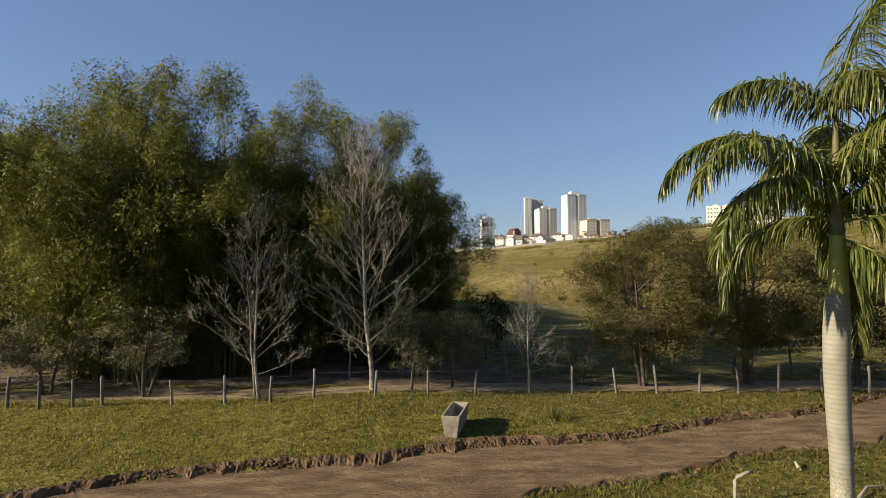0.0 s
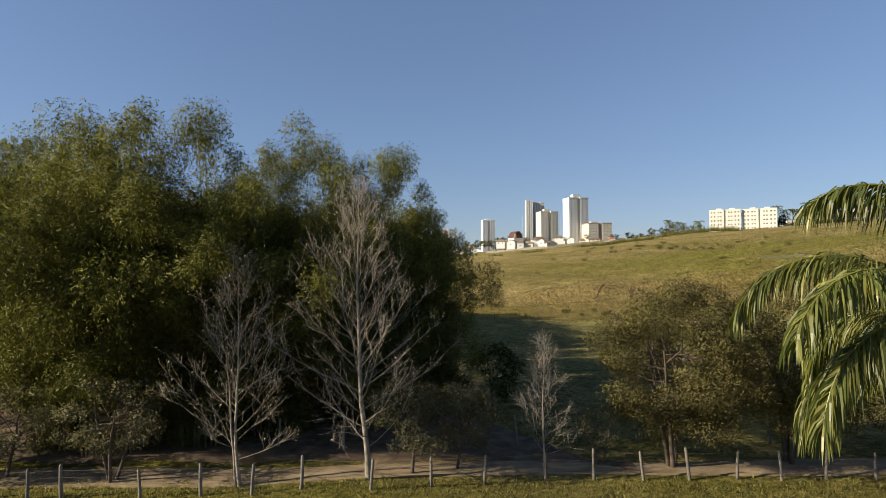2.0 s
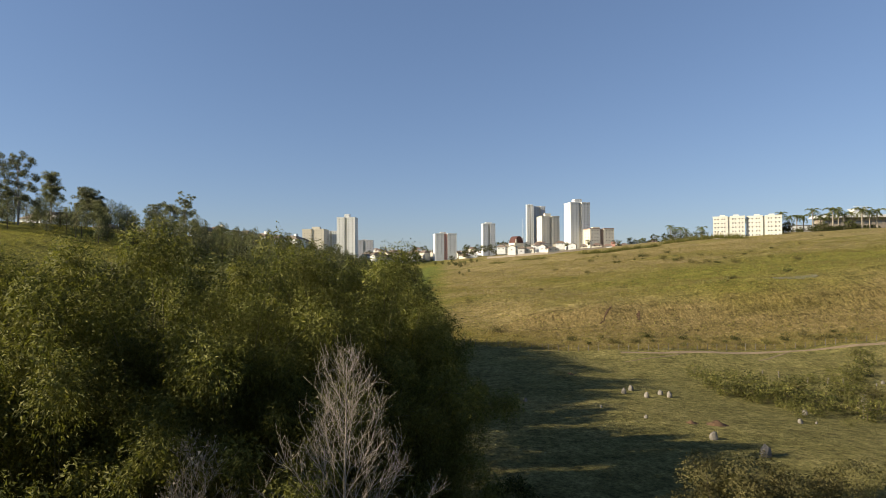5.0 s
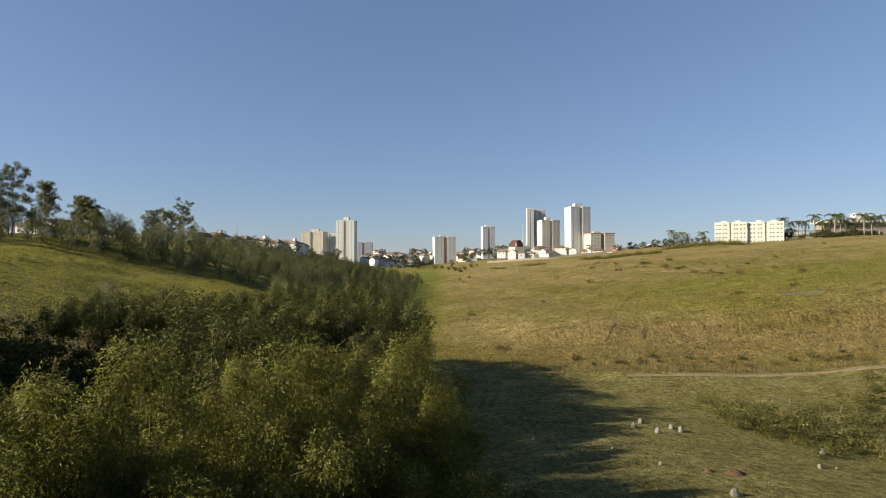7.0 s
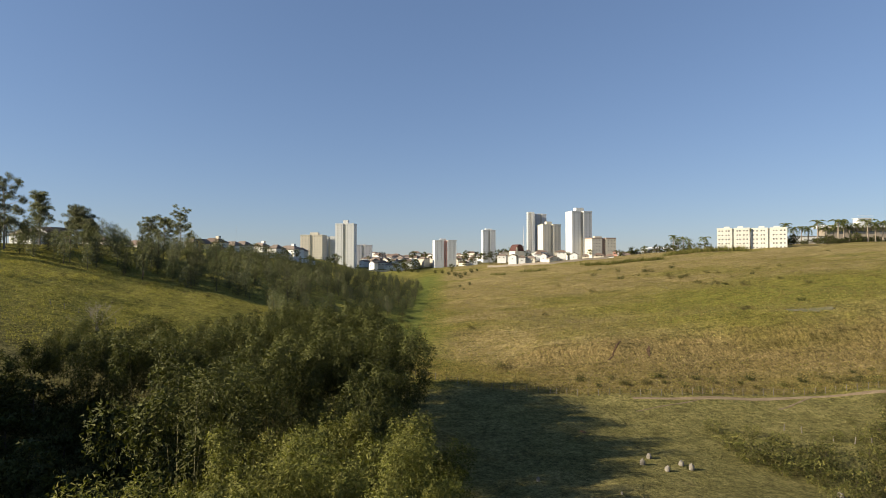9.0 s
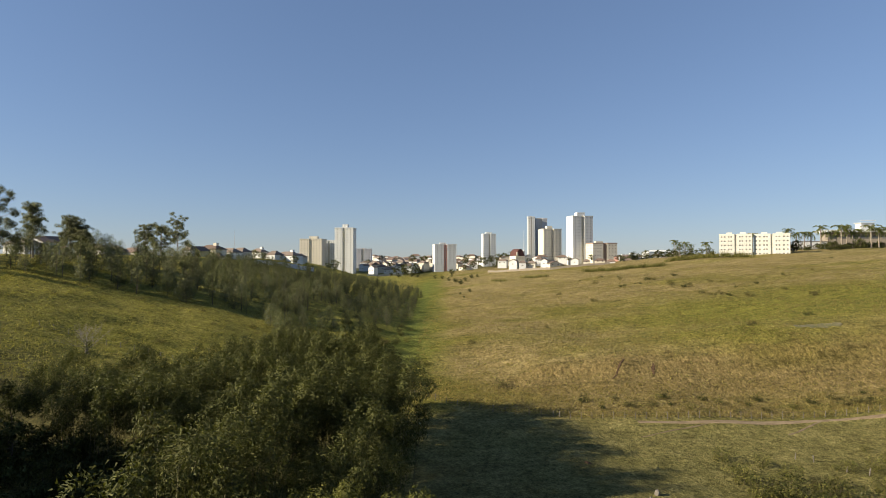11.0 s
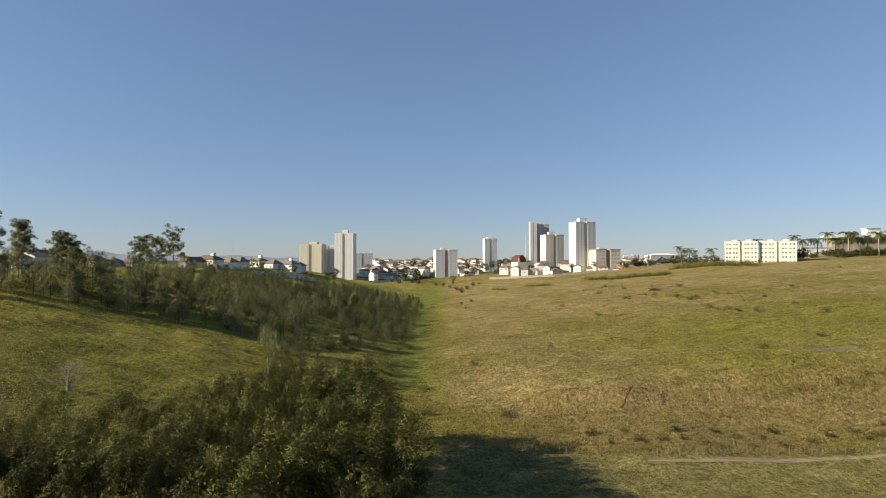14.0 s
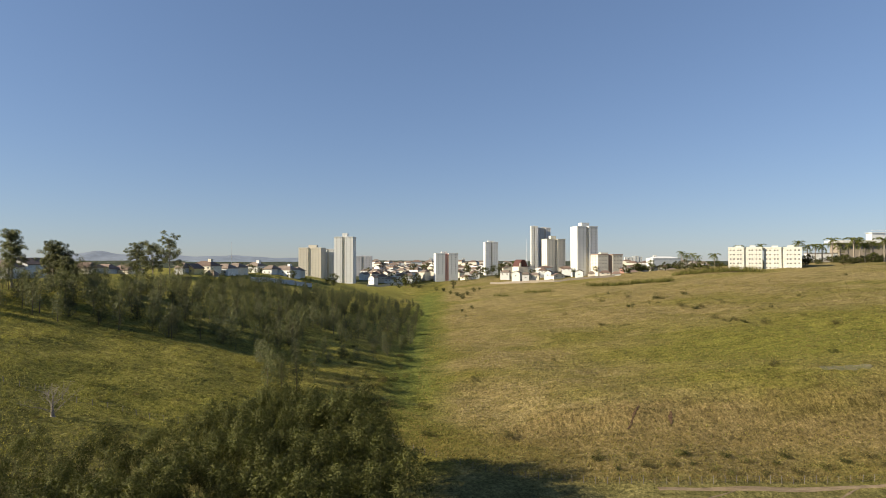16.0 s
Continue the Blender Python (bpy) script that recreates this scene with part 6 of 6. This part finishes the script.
# houses close behind the pale wall
for px, foot, dep, turn, w, d, h, wl, rf, st in (
    (892, 488, 535, 18, 12, 9, 6.5, "white", "grey_roof", "hip"), (912, 491, 530, 24, 11, 9, 8.5, "white", "tile_roof", "gable"), (928, 494, 526, 10, 9, 8, 9.0, "white", "grey_roof", "hip"), (944, 493, 528, 20, 12, 9, 7.0, "cream", "grey_roof", "hip"), (968, 490, 524, 26, 9, 8, 8.5, "white", "tile_roof", "gable"), (984, 492, 520, -20, 16, 9, 5.0, "cream", "tile_roof", "gable"),
    (1000, 480, 535, 15, 12, 9, 5.0, "white", "tile_roof", "hip"), (1023, 489, 512, 22, 10, 9, 8.0, "white", "grey_roof", "gable"), (1044, 488, 508, 15, 8, 8, 4.0, "cream", "grey_roof", "hip"), (1068, 487, 505, 10, 12, 8, 4.5, "cream", "tile_roof", "hip"), (1092, 482, 520, 18, 13, 9, 7.0, "pink", "tile_roof", "hip"), (1088, 488, 500, 12, 10, 7, 3.5, "white", "tile_roof", "hip"),
    (1118, 486, 520, 10, 11, 8, 4.5, "white", "tile_roof", "hip"), (1140, 485, 530, 12, 12, 8, 4.0, "cream", "tile_roof", "gable"), (1165, 486, 515, 8, 15, 8, 3.6, "white", "grey_roof", "hip"), (1185, 482, 540, 8, 14, 9, 4.0, "grey", "grey_roof", "hip"), (958, 484, 545, 20, 10, 9, 6.0, "white", "tile_roof", "hip")):
    house("house", seat(px, foot, dep, -turn), w * 0.72, d * 0.75, h * 0.5, wl, rf, "white town house with a tiled roof behind the wall" if wl == "white" else "pale town house with a tiled roof behind the wall", st, rise=2.1)
for i in range(30):
    px = float(rt.uniform(885, 1200))
    m = seat(px, 482.0, float(rt.uniform(545, 650)), float(rt.uniform(-35, 15)))
    m.translation.z = max(m.translation.z, float(terrain(m.translation.x, m.translation.y)) + 0.5)
    k = float(rt.uniform(0.8, 1.1))
    house("house", m, 10 * k, 8 * k, float(rt.uniform(3.0, 5.5)), str(rt.choice(["white", "white", "cream", "beige"])), str(rt.choice(["tile_roof", "grey_roof"])), "small town house among dark trees", str(rt.choice(["hip", "gable"])), rise=2.0)
# roofs of the lower town, row behind row
for row, (y0, dep, x0, x1, step) in enumerate(((497, 640, 655, 730, 17), (494, 660, 700, 850, 15), (490, 700, 640, 850, 15), (485, 760, 650, 860, 14), (481, 840, 655, 840, 13), (477, 940, 690, 850, 12), (474, 1080, 660, 850, 11))):
    for px in np.arange(x0, x1, step):
        px = float(px + rt.uniform(-4, 4))
        if 760 < px < 812 and row < 2:
            continue
        k = float(rt.uniform(0.8, 1.35)) * (1 + 0.10 * row)
        house("house", seat(px, y0 + float(rt.uniform(-2, 3)), dep + float(rt.uniform(-25, 25)), float(rt.uniform(-50, 5))), 10 * k, 8 * k, float(rt.uniform(3.0, 6.0)), str(rt.choice(["white", "white", "cream", "beige"])), str(rt.choice(["tile_roof", "tile_roof", "grey_roof"])),
              "small town house with a tiled roof among others", str(rt.choice(["hip", "gable"])), rise=float(rt.uniform(2.2, 3.2)))
# the far edge of the town: plain roofs only
for i in range(90):
    px = float(rt.uniform(630, 900)) if i % 3 else float(rt.uniform(1100, 1250))
    dep = float(rt.uniform(950, 1500))
    k = float(rt.uniform(1.0, 2.0))
    ob = holder("far_house", seat(px, 471 + float(rt.uniform(-3, 3)) - (dep - 1200) * 0.006, dep, float(rt.uniform(-45, 5))), "far small white house on the edge of town", "house", "far houses")
    child("wall", boxes_mesh("wall", [(-5 * k, -4 * k, -6, 5 * k, 4 * k, 4 * k)], MAT[str(rt.choice(["white", "cream", "beige"]))]), ob)
    child("roof", gable_roof(10 * k, 8 * k, 4 * k, 1.8 * k, 0.4, "roof", MAT[str(rt.choice(["tile_roof", "grey_roof"]))]), ob)
# tree-clad gaps in the town
town_tree = [broad_tree("town_tree", Matrix(), 300 + i, 8, 4.2, 1.2, 6, 1.05, 0.6, "grove_leaf", "dark leafy tree among the town houses", 1, (1.1, 1.8), 20, 0.2, "town trees") for i in range(2)]


def rooted(px, foot, depth):
    """The same, but no farther than where the ray meets the land; and the share of the distance left."""
    for d in np.arange(150, depth, 4.0):
        p = seat(px, foot, float(d)).translation
        if p.z < float(terrain(p.x, p.y)):
            return pose(p.x, p.y, float(terrain(p.x, p.y)) - 0.3), float(d) / depth
    return seat(px, foot, depth), 1.0


spots = []
for px, foot, dep, s in ((715, 506, 600, 1.7), (735, 504, 590, 1.4), (700, 503, 610, 1.1), (588, 503, 500, 1.2), (575, 503, 505, 0.9), (800, 507, 560, 0.8), (822, 500, 575, 1.0), (838, 494, 590, 1.0), (848, 486, 620, 1.3), (860, 488, 600, 1.1), (872, 484, 640, 1.3), (884, 482, 620, 1.2), (895, 480, 640, 1.4), (905, 478, 650, 1.3), (877, 494, 570, 0.8), (752, 476, 900, 1.2), (690, 496, 660, 1.3), (672, 496, 700, 1.1),
                         (660, 500, 640, 1.0), (742, 492, 700, 1.0), (810, 490, 690, 1.0), (826, 484, 740, 1.0), (1105, 486, 500, 0.9), (1130, 480, 540, 1.0), (1175, 480, 560, 1.2), (1150, 474, 620, 1.1), (1195, 478, 545, 1.2), (1210, 478, 520, 1.2), (1236, 478, 515, 1.2), (1250, 478, 500, 1.0), (1222, 479, 510, 1.0), (1268, 477, 500, 1.0),
                         (1012, 484, 530, 0.7), (1052, 482, 515, 0.7), (940, 486, 540, 0.7), (440, 484, 430, 0.9), (455, 486, 425, 0.8), (515, 494, 415, 0.8), (130, 494, 320, 0.9), (245, 492, 330, 1.0), (420, 478, 420, 0.8), (540, 505, 480, 0.9)):
    m, k = rooted(px, foot, dep)
    spots.append((len(spots) % 2, m @ pose(0, 0, 0, 0, 0, float(rt.uniform(0, 360))) @ Matrix.Scale(s * k, 4)))
for px, foot, s in ((690, 508, 0.8), (704, 511, 0.9), (716, 509, 1.5), (728, 510, 1.2), (738, 512, 0.9), (770, 515, 0.7), (782, 517, 0.8), (795, 521, 0.7), (806, 526, 1.0), (816, 530, 1.1), (824, 524, 0.9), (836, 517, 0.8), (846, 514, 0.6), (588, 506, 0.9), (545, 503, 0.8), (800, 512, 0.5), (815, 553, 0.6), (833, 547, 0.6), (822, 562, 0.5)):
    m, k = rooted(px, foot, 700)
    spots.append((len(spots) % 2, m @ Matrix.Scale(s * k * 0.9, 4)))
for i in range(110):
    px = float(rt.uniform(880, 1290)) if i < 60 else float(rt.uniform(1085, 1290))
    m = seat(px, float(rt.uniform(474, 484)), float(rt.uniform(530, 760)), float(rt.uniform(0, 360)))
    m.translation.z = min(m.translation.z, float(terrain(m.translation.x, m.translation.y)))
    spots.append((i % 2, m @ Matrix.Scale(float(rt.uniform(0.6, 1.2)), 4)))
for i in range(70):
    px = float(rt.uniform(630, 900))
    spots.append((i % 2, seat(px, float(rt.uniform(474, 490)), float(rt.uniform(700, 1100)), float(rt.uniform(0, 360))) @ Matrix.Scale(float(rt.uniform(0.7, 1.3)), 4)))
for i in range(64):
    px = float(rt.uniform(1395, 1590))
    spots.append((i % 2, seat(px, 471 - 0.02 * (px - 1395) + float(rt.uniform(-3, 1)), float(rt.uniform(425, 490)), float(rt.uniform(0, 360))) @ Matrix.Scale(float(rt.uniform(0.5, 1.05)), 4)))
scatter(town_tree, spots)

# church with a brown barrel gable
church = holder("church", seat(918, 478, 570, 30) @ Matrix.Scale(0.85, 4), "modern church with a curved dark red-brown roof", "church")
child("wall", boxes_mesh("wall", [(-7, -6, -4, 7, 6, 4)], MAT["cream"]), church)
arc = [(-6.5 + 13 * i / 10, 4 + 8.5 * (1 - abs(i / 5 - 1) ** 2.4)) for i in range(11)]
v = [(x, -6.5, z) for x, z in arc] + [(x, 6.5, z) for x, z in arc]
child("roof", mesh_of("roof", v, [(i, i + 1, i + 12, i + 11) for i in range(10)] + [tuple(range(10, -1, -1))] + [tuple(range(11, 22))], MAT["red_brown"]), church, "dark red-brown curved roof")
child("gable_window", boxes_mesh("gable_window", [(-6.0, -6.9, 3.5, -3.6, -6.45, 8.5)], MAT["cream"]), church, "tall cream gable strip")
for x in (8.5, 10.5):
    child("bell_pillar", boxes_mesh("bell_pillar", [(x - 0.5, -1, -4, x + 0.5, 1, 11)], MAT["white"]), church)
# dark pyramid chapel
chap = holder("chapel", seat(678, 494, 720, 0), "chapel with a dark steep pyramid roof", "chapel")
v = [(-10, -10, 0), (10, -10, 0), (10, 10, 0), (-10, 10, 0), (-6, -6, 4), (6, -6, 4), (6, 6, 4), (-6, 6, 4), (0, 0, 19)]
child("roof", mesh_of("roof", v, [(0, 1, 5, 4), (1, 2, 6, 5), (2, 3, 7, 6), (3, 0, 4, 7), (4, 5, 8), (5, 6, 8), (6, 7, 8), (7, 4, 8)], MAT["slate"]), chap)
child("wall", boxes_mesh("wall", [(-9, -9, -6, 9, 9, 0.1)], MAT["white"]), chap)
child("roof_emblem", boxes_mesh("roof_emblem", [(-0.3, -4.2, 8.0, 0.3, -3.9, 12.5), (-1.2, -4.2, 10.4, 1.2, -3.9, 11.0)], MAT["white"]), chap, "pale upright emblem on the roof")
mast2 = new("radio_mast", mesh_of("radio_mast", *tubes([(np.array([[0, 0, -6], [0, 0, 36.0]]), np.array([0.5, 0.12]))], 4), MAT["grey"]))
mast2.matrix_basis = seat(930, 478, 640)
tagged(mast2, "lattice-grey radio mast behind the church", "mast")
# low white hall and terraces at the hilltop
hall = holder("white_hall", seat(1530, 446, 560, -6), "long low white hall with a flat overhanging roof", "hall")
child("wall", boxes_mesh("wall", [(-30, -8, -10, 46, 8, 9)], MAT["concrete"]), hall)
child("roof", boxes_mesh("roof", [(-34, -12, 9, 50, 10, 11.5)], MAT["white"]), hall, "thick white flat roof")
for x in range(-26, 44, 10):
    child("window", window_mesh(7.0, 3.0), hall, at=pose(x, -8, 4.0))
tank = holder("water_tower", seat(1547, 442, 575, 0), "white water tower rising over the hall", "water tower")
child("tank", boxes_mesh("tank", [(-7, -4, 10, 7, 4, 17)], MAT["white"]), tank)
for x in (-6, -2, 2, 6):
    child("leg", boxes_mesh("leg", [(x - 0.4, -3, -10, x + 0.4, 3, 10)], MAT["white"]), tank)
child("top_rail", boxes_mesh("top_rail", [(-8, -5, 17, 8, 5, 17.5), (-8, -5, 19.5, 8, -4.6, 20)], MAT["white"]), tank)
for x0, x1, foot, top, dep in ((1425, 1475, 455, 449, 500), (1420, 1462, 470, 462, 470)):
    ob = holder("outbuilding", seat((x0 + x1) / 2, foot, dep, -5), "low white outbuilding under the palms", "building", "outbuildings")
    w = px_m(x1 - x0, dep)
    child("wall", boxes_mesh("wall", [(-w / 2, -3, -5, w / 2, 3, px_m(foot - top, dep))], MAT["white"]), ob)
    child("roof", boxes_mesh("roof", [(-w / 2 - 0.4, -3.4, px_m(foot - top, dep), w / 2 + 0.4, 3.4, px_m(foot - top, dep) + 0.4)], MAT["grey_roof"]), ob)
far_hall = holder("white_warehouse", seat(1172, 463, 900, 6), "far white warehouse with a shallow roof", "warehouse")
child("wall", boxes_mesh("wall", [(-24, -12, -14, 24, 12, 5)], MAT["white"]), far_hall)
child("roof", gable_roof(48, 24, 5, 3, 0.5, "roof", MAT["white"]), far_hall)
for px in (1105, 1112, 1119, 1125, 1131, 1152, 1156, 760, 766, 650, 818, 792):
    top = float(rt.uniform(3, 9)) if px > 1000 else float(rt.uniform(2, 4))
    block("far_tower", seat(px, 468, 1900, -6), 10, 9, 16 + top * 1.5, 7, (-0.3, 0.3), "white", "far pale apartment tower on the horizon", 1, group="far towers", win=(2.2, 1.6))


# royal palms along the hilltop
def small_palm(seed, height):
    q = np.random.default_rng(seed)
    ob = holder("row_palm", Matrix(), "distant royal palm with a full round crown", "palm", "hilltop palms")
    zz = np.array([-2, 0, height * 0.5, height])
    V, Q = tubes([(np.stack([0 * zz, 0 * zz, zz], -1), np.array([0.36, 0.36, 0.34, 0.2]))], 6)
    child("trunk", mesh_of("trunk", V, Q, MAT["pale_bark"], True), ob)
    me = []
    for i in range(3):
        s = np.linspace(0, 1, 7)
        ang = radians(60 - 35 * i) - radians(95) * s ** 1.2
        pts = np.zeros((7, 3))
        for k in range(1, 7):
            pts[k] = pts[k - 1] + 0.72 * np.array([math.cos(ang[k]), 0, math.sin(ang[k])])
        c, w = [], []
        for k in range(60):
            p, d = along(pts, q.uniform(0.1, 1.0))
            sd = q.choice([-1, 1])
            c.append(p + np.array([0, sd * 0.35, -0.2]))
            w.append(d * 0.4 + np.array([0, sd * 0.8, -0.8]))
        V, Q = leaf_quads(np.array(c), np.array(w), 1.0, 0.16, q)
        me.append(mesh_of("frond", V, Q, MAT["palm_leaf"]))
    for i in range(13):
        child("frond", me[i % 3], ob, at=pose(0, 0, height, 0, 0, 138.0 * i))
    return ob


palms = [small_palm(400, 11), small_palm(401, 9)]
spots = []
for px, foot, top, dep in ((1204, 478, 440, 520), (1222, 478, 443, 525), (1232, 478, 448, 512), (1262, 478, 444, 505), (1212, 478, 447, 530), (1304, 462, 430, 520), (1344, 462, 427, 530), (1322, 462, 433, 525), (1368, 462, 433, 520), (1390, 462, 433, 515), (1410, 466, 420, 470), (1426, 466, 428, 470), (1440, 466, 427, 468), (1452, 466, 426, 470), (1470, 466, 414, 462), (1484, 466, 426, 465),
                           (1498, 466, 424, 470), (1508, 466, 413, 455), (1518, 466, 414, 458), (1528, 466, 424, 462), (1542, 466, 421, 462), (1562, 466, 413, 455), (1576, 466, 418, 455), (1590, 466, 416, 455)):
    k = len(spots) % 2
    spots.append((k, seat(px, foot, dep, float(rt.uniform(0, 360))) @ Matrix.Scale(px_m(foot - top, dep) * 0.88 / (11 + 1.5 if k == 0 else 9 + 1.5), 4)))
scatter(palms, spots)


# reed hedges on the brow of the hill
def reeds(name, a, b, n, h, thick, seed):
    q = np.random.default_rng(seed)
    t = q.uniform(0, 1, n)
    x = a[0] + (b[0] - a[0]) * t + q.normal(size=n) * thick
    y = a[1] + (b[1] - a[1]) * t + q.normal(size=n) * thick
    z = terrain(x, y)
    hh = h * q.uniform(0.55, 1.15, n) * (0.65 + 0.35 * np.sin(t * 17 + seed) ** 2)
    V, F = leaf_quads(np.stack([x, y, z + hh * 0.5], -1), np.stack([q.normal(size=n) * 0.25, q.normal(size=n) * 0.25, np.ones(n)], -1), 1.0, 0.2, q)
    c = V.reshape(n, 3, 3)
    m = c.mean(1, keepdims=True)
    c = m + (c - m) * np.stack([np.ones(n), np.ones(n), hh], -1)[:, None]
    return tagged(new(name, mesh_of(name, c.reshape(-1, 3), F, MAT["shrub_leaf"])), "hedge of tall green reed grass on the hill brow", "reeds", kind="stuff")


reeds("reed_hedge", (114, 462), (165, 428), 2600, 3.4, 2.0, 1)
reeds("reed_hedge", (186, 470), (236, 440), 3000, 4.6, 2.2, 2)
reeds("reed_hedge", (62, 462), (82, 446), 400, 3.0, 1.4, 3)
reeds("reed_hedge", (38, 452), (48, 446), 200, 2.4, 1.2, 4)


# distant hills, the haze of distance put into their colour
def ridge(name, y, x0, x1, base, peaks, mat, label):
    xs = np.linspace(x0, x1, 120)
    h = base + sum(a * np.exp(-((xs - c) / w) ** 2) for c, w, a in peaks) + 4 * np.sin(xs * 0.011) + 2 * np.sin(xs * 0.031)
    h *= np.clip((xs - x0) / 300, 0, 1) * np.clip((x1 - xs) / 300, 0, 1)
    v = np.concatenate([np.stack([xs, np.full_like(xs, y - 420), np.full_like(xs, 20.0)], -1), np.stack([xs, np.full_like(xs, y), 30 + h], -1), np.stack([xs, np.full_like(xs, y + 400), np.full_like(xs, 10.0)], -1)])
    i = np.arange(119)
    q = np.concatenate([np.stack([i, i + 1, i + 121, i + 120], -1), np.stack([i + 120, i + 121, i + 241, i + 240], -1)])
    return tagged(new(name, mesh_of(name, v, q, mat, True)), label, "hills", kind="structure")


ridge("backdrop_hills", 4200, -3400, -600, 30, ((-2600, 160, 34), (-2300, 700, 26), (-1500, 300, 10)), MAT["hazed_hill"], "hills on the horizon with haze painted in blue")
ridge("backdrop_hills", 2300, -1400, 200, 6, ((-900, 110, 20), (-690, 120, 16), (-200, 200, 5)), MAT["hazed_hill"], "dark low hills beyond the town, haze painted in blue")
